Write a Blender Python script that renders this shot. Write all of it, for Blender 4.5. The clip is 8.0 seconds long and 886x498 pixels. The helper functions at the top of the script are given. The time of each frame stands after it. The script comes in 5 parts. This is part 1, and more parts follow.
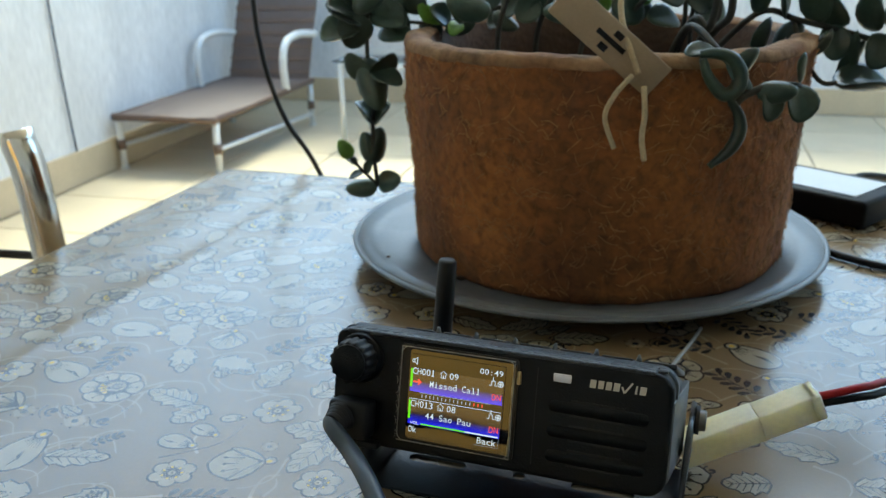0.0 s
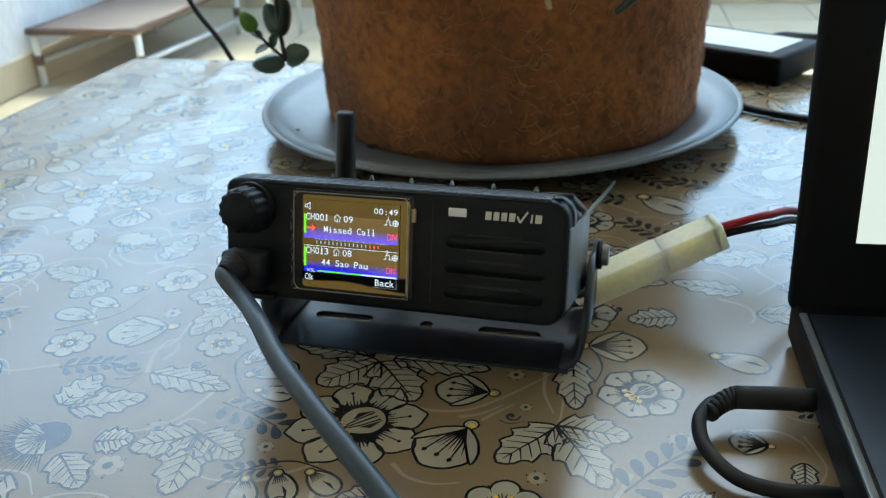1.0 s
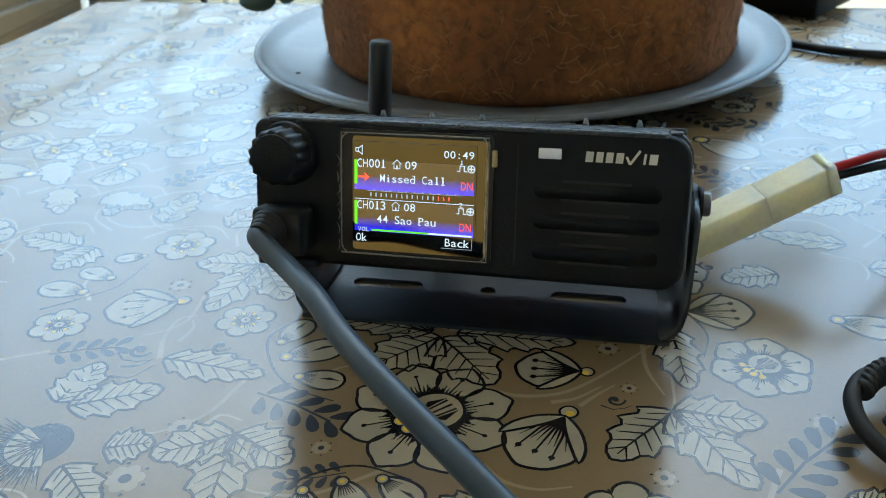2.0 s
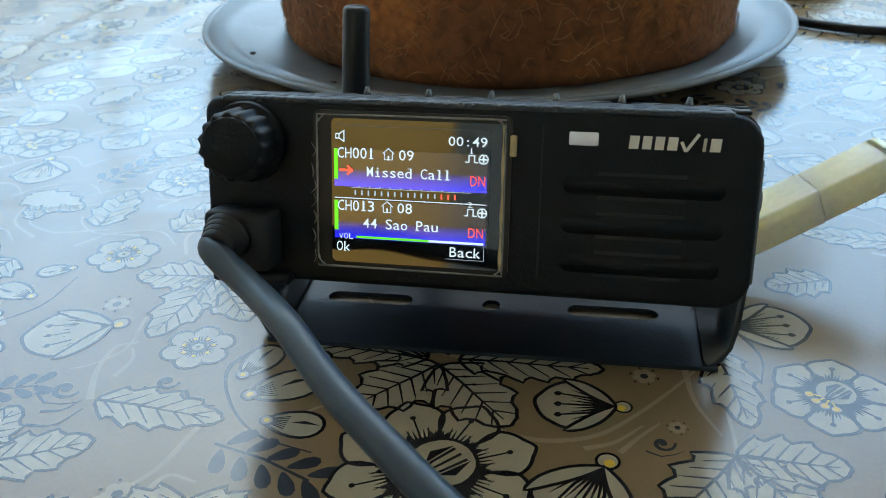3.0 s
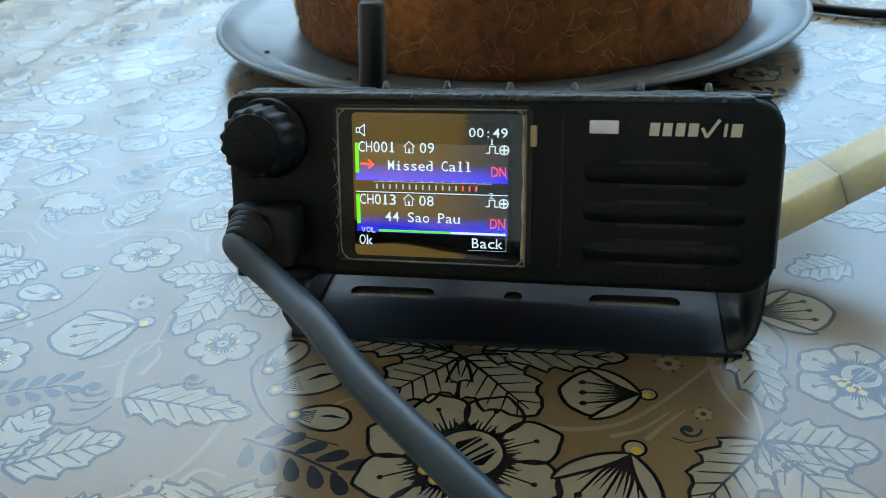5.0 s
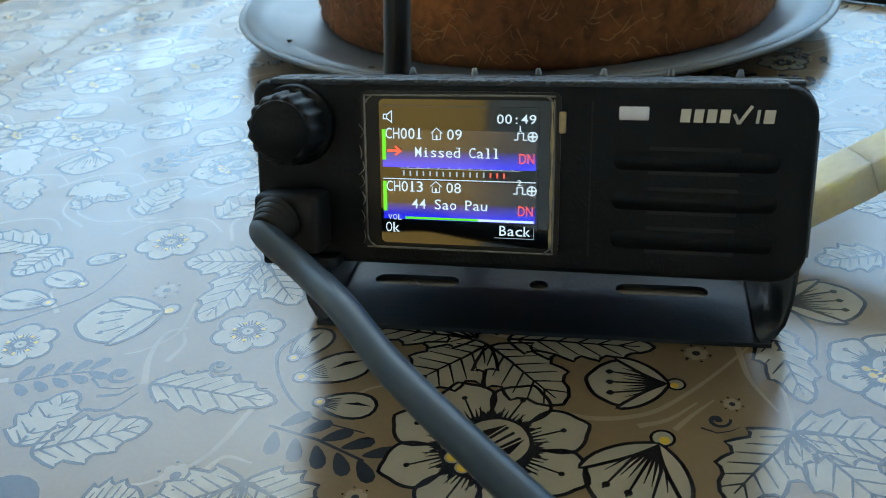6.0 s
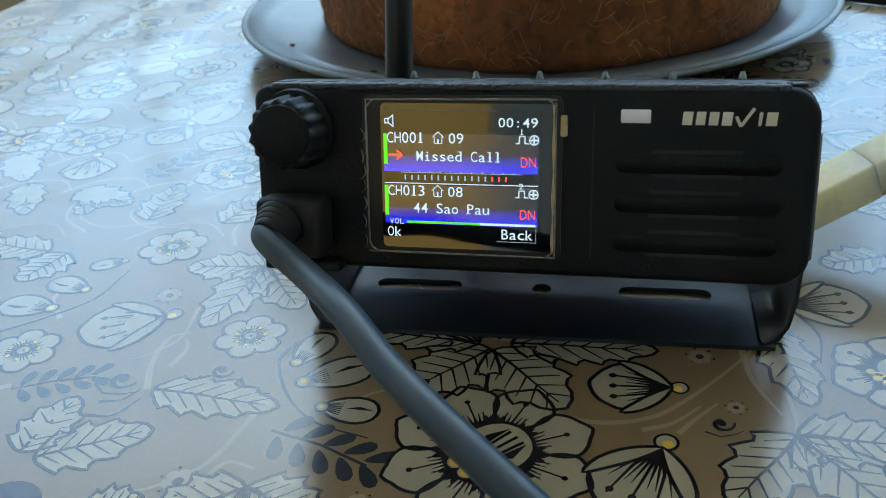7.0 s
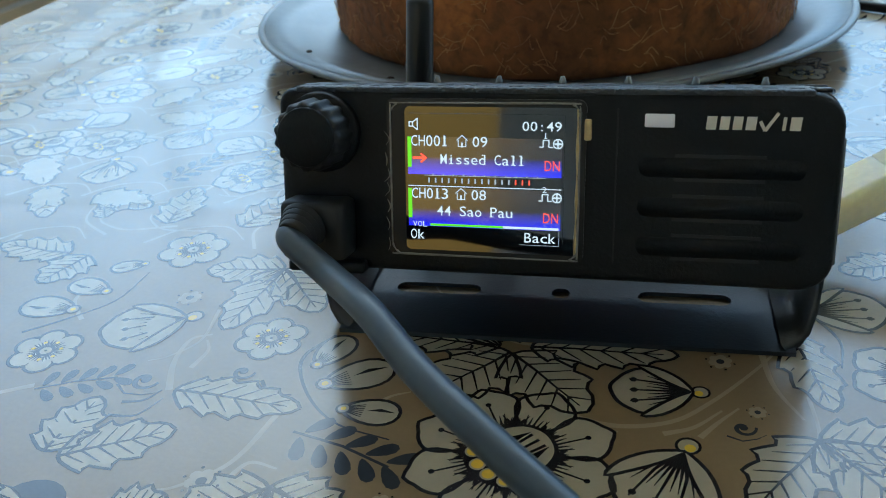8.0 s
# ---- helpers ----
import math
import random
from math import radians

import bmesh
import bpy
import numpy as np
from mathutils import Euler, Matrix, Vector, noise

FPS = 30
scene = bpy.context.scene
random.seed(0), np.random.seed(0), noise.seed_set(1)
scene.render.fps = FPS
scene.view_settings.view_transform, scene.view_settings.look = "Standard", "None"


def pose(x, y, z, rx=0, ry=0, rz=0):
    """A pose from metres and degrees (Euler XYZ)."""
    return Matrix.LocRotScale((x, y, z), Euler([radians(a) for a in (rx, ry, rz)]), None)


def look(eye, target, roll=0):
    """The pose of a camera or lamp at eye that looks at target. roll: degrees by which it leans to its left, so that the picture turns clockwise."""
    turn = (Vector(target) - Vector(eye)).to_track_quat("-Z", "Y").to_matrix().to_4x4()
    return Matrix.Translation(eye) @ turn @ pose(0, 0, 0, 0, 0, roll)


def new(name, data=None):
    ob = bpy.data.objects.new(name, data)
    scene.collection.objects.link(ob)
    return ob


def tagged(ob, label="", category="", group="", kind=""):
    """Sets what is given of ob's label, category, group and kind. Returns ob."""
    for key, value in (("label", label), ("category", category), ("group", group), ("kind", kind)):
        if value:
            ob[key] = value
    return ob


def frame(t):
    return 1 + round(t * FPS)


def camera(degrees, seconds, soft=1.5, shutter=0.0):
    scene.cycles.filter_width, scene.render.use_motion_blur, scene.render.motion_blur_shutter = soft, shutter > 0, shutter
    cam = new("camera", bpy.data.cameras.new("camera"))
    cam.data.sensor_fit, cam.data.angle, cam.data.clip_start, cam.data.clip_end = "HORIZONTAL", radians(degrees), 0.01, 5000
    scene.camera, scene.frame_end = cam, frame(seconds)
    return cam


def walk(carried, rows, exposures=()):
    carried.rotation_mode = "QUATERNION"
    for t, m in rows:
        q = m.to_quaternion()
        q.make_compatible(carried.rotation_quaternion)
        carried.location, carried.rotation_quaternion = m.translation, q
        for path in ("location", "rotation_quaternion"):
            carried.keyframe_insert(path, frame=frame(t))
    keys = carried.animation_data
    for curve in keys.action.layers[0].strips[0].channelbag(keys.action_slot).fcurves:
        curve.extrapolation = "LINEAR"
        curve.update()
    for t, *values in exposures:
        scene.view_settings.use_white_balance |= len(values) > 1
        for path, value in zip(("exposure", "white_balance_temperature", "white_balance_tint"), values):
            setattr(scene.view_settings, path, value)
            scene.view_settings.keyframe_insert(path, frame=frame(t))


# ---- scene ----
cam = camera(51.8, 8.0, soft=0.85)
cam.data.dof.use_dof, cam.data.dof.focus_distance, cam.data.dof.aperture_fstop = True, 0.184, 45.0
METRES, EYE, TILT, LEAN, TURN = 0.145, 0.1714, -19.6, 1.0, 0.0
SKY, SUN, LID_TILT = 0.15, 1.3, 6.0
GRADE = [(0.0, 2.30, 6300, -10), (1.0, 2.60, 6060, -12), (3.0, 2.63, 6000, -12), (6.0, 2.55, 5800, -14), (8.0, 2.50, 5700, -13)]
ROWS = [
    (0.0, 0.0, 0.0, 0.0, -0.0, 0.0, -0.0),
    (0.5, 0.1043, 0.0034, -0.1248, -2.51, -3.4, 1.4),
    (1.0, 0.0968, 0.0497, -0.1407, -3.66, -5.79, 2.68),
    (1.5, -0.013, 0.175, -0.1588, -4.76, -7.44, 3.43),
    (3.0, -0.1152, 0.6815, -0.1891, -9.55, -9.21, 3.97),
    (3.5, -0.122, 0.6786, -0.1931, -9.91, -8.95, 4.53),
    (4.0, -0.1207, 0.6747, -0.1903, -9.76, -8.88, 4.95),
    (4.5, -0.1227, 0.6755, -0.1914, -9.42, -9.05, 5.21),
    (6.0, -0.1379, 0.6854, -0.1981, -7.74, -9.82, 5.34),
    (6.5, -0.1399, 0.6888, -0.1999, -7.5, -9.79, 5.44),
    (7.0, -0.1344, 0.6874, -0.1979, -7.5, -9.59, 5.62),
    (7.5, -0.1272, 0.6839, -0.1947, -7.43, -9.45, 5.56),
    (8.0, -0.1552, 0.6831, -0.2025, -6.98, -8.99, 5.33),
]
walk(cam, [(t, pose(0, 0, EYE, TILT, LEAN, TURN) @ pose(METRES * x, METRES * y, METRES * z, 90 + pitch, roll, yaw)) for t, x, y, z, yaw, pitch, roll in ROWS],
     exposures=GRADE)

# ---- world and light: an open patio under a bright overcast sky ----
world = bpy.data.worlds.new("overcast_sky")
scene.world = world
world.use_nodes = True
wn, wl = world.node_tree.nodes, world.node_tree.links
sky = wn.new("ShaderNodeTexSky")
sky.sky_type, sky.sun_disc = "NISHITA", False
sky.sun_elevation, sky.sun_rotation = radians(60), radians(4)
sky.air_density, sky.dust_density, sky.ozone_density = 1.0, 1.5, 2.2
wn["Background"].inputs["Strength"].default_value = SKY
wl.new(sky.outputs["Color"], wn["Background"].inputs["Color"])
sun = new("sun", bpy.data.lights.new("sun", "SUN"))
sun.data.energy, sun.data.angle, sun.data.color = SUN, radians(20), (1.0, 0.96, 0.9)
sun.matrix_world = look((0.36, 5.18, 9.0), (0, 0, 0))


# ---- materials ----
def mat(name, color, rough=0.5, metal=0.0, vary=0.15, scale=40.0, fine=400.0, bump=0.0, dark=None, coat=0.0, ior=1.5, stain=None, trans=0.0, sub=0.0, stretch=(1, 1, 1), per=0.0):
    """A surface with variation at two scales: broad stains and fine grain, with relief."""
    m = bpy.data.materials.new(name)
    m.use_nodes = True
    n, l = m.node_tree.nodes, m.node_tree.links
    b = n["Principled BSDF"]
    co = n.new("ShaderNodeTexCoord")
    mp = n.new("ShaderNodeMapping")
    mp.inputs["Scale"].default_value = stretch
    l.new(co.outputs["Object"], mp.inputs["Vector"])
    big, small = n.new("ShaderNodeTexNoise"), n.new("ShaderNodeTexNoise")
    for tex, s, det in ((big, scale, 5.0), (small, fine, 3.0)):
        tex.inputs["Scale"].default_value, tex.inputs["Detail"].default_value = s, det
        l.new(mp.outputs["Vector"], tex.inputs["Vector"])
    ramp = n.new("ShaderNodeMapRange")
    ramp.inputs["From Min"].default_value, ramp.inputs["From Max"].default_value = 0.3, 0.7
    l.new(big.outputs["Fac"], ramp.inputs["Value"])
    mix = n.new("ShaderNodeMix")
    mix.data_type = "RGBA"
    low = dark or tuple(c * (1 - vary) for c in color)
    mix.inputs["A"].default_value, mix.inputs["B"].default_value = (*low, 1), (*color, 1)
    l.new(ramp.outputs["Result"], mix.inputs["Factor"])
    grain = n.new("ShaderNodeMix")
    grain.data_type, grain.blend_type = "RGBA", "MULTIPLY"
    g = n.new("ShaderNodeMapRange")
    g.inputs["From Min"].default_value, g.inputs["From Max"].default_value = 0.3, 0.7
    g.inputs["To Min"].default_value, g.inputs["To Max"].default_value = 1 - vary * 0.7, 1.0
    l.new(small.outputs["Fac"], g.inputs["Value"])
    grain.inputs["Factor"].default_value = 1.0
    l.new(mix.outputs["Result"], grain.inputs["A"])
    l.new(g.outputs["Result"], grain.inputs["B"])
    out = grain.outputs["Result"]
    if per:
        info = n.new("ShaderNodeObjectInfo")
        hsv = n.new("ShaderNodeHueSaturation")
        pr = n.new("ShaderNodeMapRange")
        pr.inputs["To Min"].default_value, pr.inputs["To Max"].default_value = 1 - per, 1 + per
        l.new(info.outputs["Random"], pr.inputs["Value"])
        l.new(pr.outputs["Result"], hsv.inputs["Value"])
        l.new(out, hsv.inputs["Color"])
        out = hsv.outputs["Color"]
    l.new(out, b.inputs["Base Color"])
    rr = n.new("ShaderNodeMapRange")
    rr.inputs["To Min"].default_value, rr.inputs["To Max"].default_value = max(0.02, rough * 0.85), min(1.0, rough * 1.15)
    l.new(big.outputs["Fac"], rr.inputs["Value"])
    l.new(rr.outputs["Result"], b.inputs["Roughness"])
    b.inputs["Metallic"].default_value, b.inputs["IOR"].default_value = metal, ior
    b.inputs["Coat Weight"].default_value, b.inputs["Transmission Weight"].default_value = coat, trans
    b.inputs["Subsurface Weight"].default_value = sub
    if sub:
        b.inputs["Subsurface Radius"].default_value, b.inputs["Subsurface Scale"].default_value = (1, 0.9, 0.55), 0.012
    if bump:
        add = n.new("ShaderNodeMath")
        add.operation = "MULTIPLY_ADD"
        add.inputs[1].default_value = 0.5
        l.new(small.outputs["Fac"], add.inputs[0])
        l.new(big.outputs["Fac"], add.inputs[2])
        bp = n.new("ShaderNodeBump")
        bp.inputs["Strength"].default_value, bp.inputs["Distance"].default_value = 1.0, bump
        l.new(add.outputs["Value"], bp.inputs["Height"])
        l.new(bp.outputs["Normal"], b.inputs["Normal"])
    return m


def pits(m, scale, low, high, depth):
    """Adds dark pits and matted hollows to a material made by mat()."""
    n, l = m.node_tree.nodes, m.node_tree.links
    b = n["Principled BSDF"]
    tex, rng_, mul = n.new("ShaderNodeTexNoise"), n.new("ShaderNodeMapRange"), n.new("ShaderNodeMix")
    tex.inputs["Scale"].default_value, tex.inputs["Detail"].default_value, tex.inputs["Distortion"].default_value = scale, 8.0, 0.4
    l.new(n["Texture Coordinate"].outputs["Object"], tex.inputs["Vector"])
    rng_.inputs["From Min"].default_value, rng_.inputs["From Max"].default_value = low, high
    rng_.inputs["To Min"].default_value = depth
    l.new(tex.outputs["Fac"], rng_.inputs["Value"])
    mul.data_type, mul.blend_type = "RGBA", "MULTIPLY"
    mul.inputs["Factor"].default_value = 1.0
    l.new(b.inputs["Base Color"].links[0].from_socket, mul.inputs["A"])
    l.new(rng_.outputs["Result"], mul.inputs["B"])
    l.new(mul.outputs["Result"], b.inputs["Base Color"])


def glow(name, color, strength, rough=0.15):
    """A lit pixel area of a display, under gloss."""
    m = bpy.data.materials.new(name)
    m.use_nodes = True
    b = m.node_tree.nodes["Principled BSDF"]
    b.inputs["Base Color"].default_value, b.inputs["Roughness"].default_value = (0.01, 0.01, 0.01, 1), rough
    b.inputs["Emission Color"].default_value, b.inputs["Emission Strength"].default_value = (*color, 1), strength
    return m


CLOTH_ROUGH = 0.21
M_CLOTH = mat("oilcloth_beige", (0.225, 0.160, 0.088), CLOTH_ROUGH, vary=0.08, scale=25, fine=900, bump=0.00006, ior=1.57)
M_CREAM = mat("print_cream", (0.35, 0.305, 0.228), CLOTH_ROUGH, vary=0.06, scale=30, fine=900, bump=0.00005, ior=1.57)
M_INK = mat("print_black", (0.018, 0.018, 0.02), CLOTH_ROUGH, vary=0.2, scale=60, fine=900, bump=0.00005, ior=1.57)
M_PALE = mat("print_pale", (0.31, 0.245, 0.16), CLOTH_ROUGH, vary=0.06, scale=30, fine=900, bump=0.00005, ior=1.57)
M_GREY = mat("print_grey", (0.030, 0.033, 0.040), CLOTH_ROUGH, vary=0.15, scale=60, fine=900, bump=0.00005, ior=1.57)
M_YELLOW = mat("print_yellow", (0.75, 0.50, 0.06), CLOTH_ROUGH, vary=0.15, scale=60, fine=900, ior=1.57)
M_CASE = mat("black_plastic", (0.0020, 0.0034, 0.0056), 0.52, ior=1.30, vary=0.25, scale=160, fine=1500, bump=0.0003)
# lighter and bluer than the panel: sky sheen is put into these two colours
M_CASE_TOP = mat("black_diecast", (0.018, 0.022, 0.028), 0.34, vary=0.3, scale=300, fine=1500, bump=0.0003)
M_EDGE = mat("grained_sheen_edge", (0.022, 0.029, 0.038), 0.34, vary=0.4, scale=700, fine=1600, bump=0.0007)
M_SIDE = mat("grey_trim_and_sheen", (0.15, 0.155, 0.16), 0.4, metal=0.4, vary=0.1, scale=100, fine=1500, bump=0.00004)
M_RUBBER = mat("black_rubber", (0.009, 0.009, 0.010), 0.6, ior=1.4, vary=0.25, scale=150, fine=1500, bump=0.00008)
M_ANTENNA = mat("antenna_rubber", (0.004, 0.004, 0.0045), 0.38, vary=0.2, scale=120, fine=1500, ior=1.4, bump=0.00003)
M_BRACKET = mat("bracket_paint", (0.012, 0.018, 0.026), 0.36, vary=0.25, scale=90, fine=1300, bump=0.00012)
M_CORD = mat("grey_cord", (0.024, 0.038, 0.054), 0.42, ior=1.45, vary=0.15, scale=80, fine=900, bump=0.00004)
M_BLACKCORD = mat("black_cord", (0.009, 0.009, 0.010), 0.5, ior=1.35, vary=0.2, scale=80, fine=900, bump=0.00003)
M_SCREW = mat("nickel_screw", (0.16, 0.16, 0.165), 0.3, metal=1.0, vary=0.2, scale=200, fine=1500)
M_GLASS = mat("display_glass", (0.006, 0.005, 0.004), 0.05, vary=0.2, scale=60, fine=600, ior=1.72)
M_BEZEL = mat("display_bezel", (0.003, 0.003, 0.0035), 0.38, vary=0.2, scale=90, fine=900, ior=1.35, bump=0.00005)
M_GOLD = mat("film_edge", (0.50, 0.38, 0.18), 0.3, vary=0.3, scale=300, fine=900, bump=0.0002)
# the film itself is clear; this pale grey paints its highlights
M_FILM = mat("film_highlight", (0.24, 0.23, 0.21), 0.10, vary=0.3, scale=300, fine=900, bump=0.0003, ior=1.6)
M_WIRE = mat("pale_wire", (0.42, 0.44, 0.46), 0.4, vary=0.15, scale=80, fine=900)
M_LOGO = mat("silver_print", (0.62, 0.57, 0.48), 0.4, vary=0.1, scale=200, fine=900)
M_LED = mat("white_lens", (0.72, 0.70, 0.76), 0.25, vary=0.05, scale=200, fine=900)
M_WHITE_PX = glow("pixel_white", (0.85, 0.88, 1.0), 0.165)
M_GREY_PX = glow("pixel_grey", (0.80, 0.84, 1.0), 0.10)
M_RED_PX = glow("pixel_red", (1.0, 0.10, 0.06), 0.22)
M_GREEN_PX = glow("pixel_green", (0.25, 0.9, 0.02), 0.16)
M_COIR = mat("brown_fibre", (0.40, 0.150, 0.038), 0.85, dark=(0.22, 0.074, 0.021), vary=0.55, scale=22, fine=230, bump=0.0022)
M_LINING = mat("dark_fibre", (0.085, 0.042, 0.024), 0.9, vary=0.5, scale=40, fine=300, bump=0.0015)
M_STRAND = mat("loose_fibre", (0.55, 0.29, 0.11), 0.8, dark=(0.20, 0.09, 0.04), vary=0.5, scale=35, fine=300)
M_COIR_RIM = mat("worn_fibre", (0.42, 0.27, 0.15), 0.9, dark=(0.24, 0.12, 0.06), vary=0.4, scale=50, fine=300, bump=0.0016)
pits(M_COIR, 210, 0.36, 0.50, 0.66)
pits(M_COIR, 16, 0.36, 0.56, 0.60)
pits(M_COIR_RIM, 60, 0.34, 0.50, 0.45)
M_SOIL = mat("soil", (0.07, 0.045, 0.03), 0.95, vary=0.5, scale=80, fine=300, bump=0.004)
M_SAUCER = mat("grey_saucer", (0.15, 0.165, 0.18), 0.38, vary=0.2, scale=25, fine=500, bump=0.00015)
pits(M_SAUCER, 28, 0.34, 0.52, 0.7)
M_LEAF = mat("dark_leaf", (0.046, 0.080, 0.060), 0.32, vary=0.35, scale=70, fine=500, bump=0.0002, per=0.35)
M_YOUNG = mat("young_leaf", (0.16, 0.34, 0.05), 0.4, vary=0.3, scale=70, fine=500, bump=0.0002)
M_STEM = mat("stem_bark", (0.045, 0.045, 0.035), 0.6, vary=0.4, scale=90, fine=500, bump=0.0005)
M_KRAFT = mat("brown_card", (0.42, 0.32, 0.21), 0.75, vary=0.12, scale=60, fine=700, bump=0.0001)
M_TWINE = mat("cream_twine", (0.62, 0.50, 0.32), 0.85, vary=0.25, scale=200, fine=900, bump=0.0003)
M_IVORY = mat("ivory_nylon", (0.80, 0.76, 0.58), 0.42, vary=0.14, scale=70, fine=600, bump=0.0001, sub=1.0)
M_REDWIRE = mat("red_wire", (0.38, 0.012, 0.02), 0.5, ior=1.35, vary=0.2, scale=100, fine=900)
M_LAPTOP = mat("laptop_black", (0.003, 0.003, 0.004), 0.6, ior=1.25, vary=0.25, scale=60, fine=1500, bump=0.00005)
M_DECK = mat("laptop_deck", (0.009, 0.013, 0.022), 0.45, ior=1.4, vary=0.2, scale=60, fine=1500, bump=0.00005)
M_LCD = glow("laptop_panel", (0.92, 0.90, 0.86), 0.15, 0.4)
M_LABEL = mat("white_label", (0.50, 0.52, 0.55), 0.4, vary=0.06, scale=60, fine=700)
M_WALL = mat("white_plaster", (0.87, 0.865, 0.855), 0.8, vary=0.22, scale=4, fine=60, bump=0.002, stretch=(1, 1, 0.3))
M_OCHRE = mat("ochre_plaster", (0.62, 0.35, 0.08), 0.8, vary=0.12, scale=3, fine=60, bump=0.002)
M_TILE = mat("beige_tile", (0.68, 0.55, 0.36), 0.35, vary=0.12, scale=6, fine=90, bump=0.0003, per=0.04)
M_GROUT = mat("grout", (0.36, 0.27, 0.18), 0.9, vary=0.2, scale=20, fine=200)
M_SLING = mat("brown_sling", (0.17, 0.125, 0.105), 0.7, vary=0.25, scale=8, fine=300, bump=0.001, stretch=(1, 12, 1))
M_WHITEMETAL = mat("white_tube", (0.74, 0.74, 0.72), 0.35, vary=0.1, scale=15, fine=200)
M_JOINT = mat("brown_joint", (0.16, 0.10, 0.07), 0.5, vary=0.2, scale=30, fine=300)
M_CHROME = mat("chrome", (0.75, 0.72, 0.66), 0.12, metal=1.0, vary=0.08, scale=30, fine=300)
M_WOOD = mat("table_wood", (0.26, 0.16, 0.08), 0.5, vary=0.35, scale=6, fine=90, bump=0.0004, stretch=(1, 8, 1))
M_CLEAR = mat("clear_glass", (0.92, 0.96, 0.97), 0.03, vary=0.02, scale=10, fine=100, trans=1.0, ior=1.45)


# ---- mesh helpers ----
def link(name, bm, material, smooth=True):
    me = bpy.data.meshes.new(name)
    bm.to_mesh(me)
    bm.free()
    if smooth:
        for p in me.polygons:
            p.use_smooth = True
    if material:
        me.materials.append(material)
    return new(name, me)


def part(name, bm, material, parent, label="", smooth=True):
    ob = link(name, bm, material, smooth)
    ob.parent = parent
    if label:
        ob["label"] = label
    return ob


def mesh_part(name, verts, faces, material, parent=None, label=""):
    me = bpy.data.meshes.new(name)
    me.from_pydata(verts, [], faces)
    me.materials.append(material)
    ob = new(name, me)
    ob.parent = parent
    if label:
        ob["label"] = label
    return ob


def empty(name, m=None):
    ob = new(name)
    ob.empty_display_size = 0.01
    if m is not None:
        ob.matrix_world = m
    return ob


def box(x0, x1, y0, y1, z0, z1, bevel=0.0, seg=2, bm=None):
    bm = bm or bmesh.new()
    r = bmesh.ops.create_cube(bm, size=1)["verts"]
    for v in r:
        v.co = Vector((x0 + (v.co.x + 0.5) * (x1 - x0), y0 + (v.co.y + 0.5) * (y1 - y0), z0 + (v.co.z + 0.5) * (z1 - z0)))
    if bevel:
        es = {e for v in r for e in v.link_edges}
        bmesh.ops.bevel(bm, geom=list(es), offset=bevel, segments=seg, affect="EDGES", profile=0.5)
    return bm


def cyl(p, q, r0, r1=None, n=20, bm=None, bevel=0.0):
    """A capped round bar from p to q."""
    bm = bm or bmesh.new()
    p, q = Vector(p), Vector(q)
    axis = q - p
    m = Matrix.Translation((p + q) / 2) @ axis.to_track_quat("Z", "Y").to_matrix().to_4x4()
    r = bmesh.ops.create_cone(bm, cap_ends=True, segments=n, radius1=r0, radius2=r0 if r1 is None else r1, depth=axis.length, matrix=m)["verts"]
    if bevel:
        es = {e for v in r for e in v.link_edges if abs((e.verts[0].co - e.verts[1].co).normalized().dot(axis.normalized())) < 0.5}
        bmesh.ops.bevel(bm, geom=list(es), offset=bevel, segments=3, affect="EDGES", profile=0.5)
    return bm


def smooth_path(points, steps=8):
    """Points along a curve through the given ones (Catmull-Rom)."""
    p = [Vector(q) for q in points]
    p = [2 * p[0] - p[1], *p, 2 * p[-1] - p[-2]]
    out = []
    for i in range(1, len(p) - 2):
        a, b, c, d = p[i - 1:i + 3]
        for k in range(steps):
            t = k / steps
            out.append(0.5 * (2 * b + (c - a) * t + (2 * a - 5 * b + 4 * c - d) * t * t + (3 * b - a - 3 * c + d) * t ** 3))
    out.append(p[-2])
    return out


def tube(points, r, n=10, steps=8, bm=None, taper=None):
    """A round cord through the points; r may be a function of the way from 0 to 1."""
    bm = bm or bmesh.new()
    path = smooth_path(points, steps)
    up, rings = None, []
    for i, c in enumerate(path):
        tan = (path[min(i + 1, len(path) - 1)] - path[max(i - 1, 0)]).normalized()
        if up is None:
            up = tan.orthogonal().normalized()
        up = (up - tan * up.dot(tan)).normalized()
        side = tan.cross(up)
        rad = r(i / (len(path) - 1)) if callable(r) else r
        rings.append([bm.verts.new(c + rad * (math.cos(2 * math.pi * k / n) * up + math.sin(2 * math.pi * k / n) * side)) for k in range(n)])
    for a, b in zip(rings, rings[1:]):
        for k in range(n):
            bm.faces.new((a[k], a[(k + 1) % n], b[(k + 1) % n], b[k]))
    bm.faces.new(list(reversed(rings[0])))
    bm.faces.new(rings[-1])
    return bm


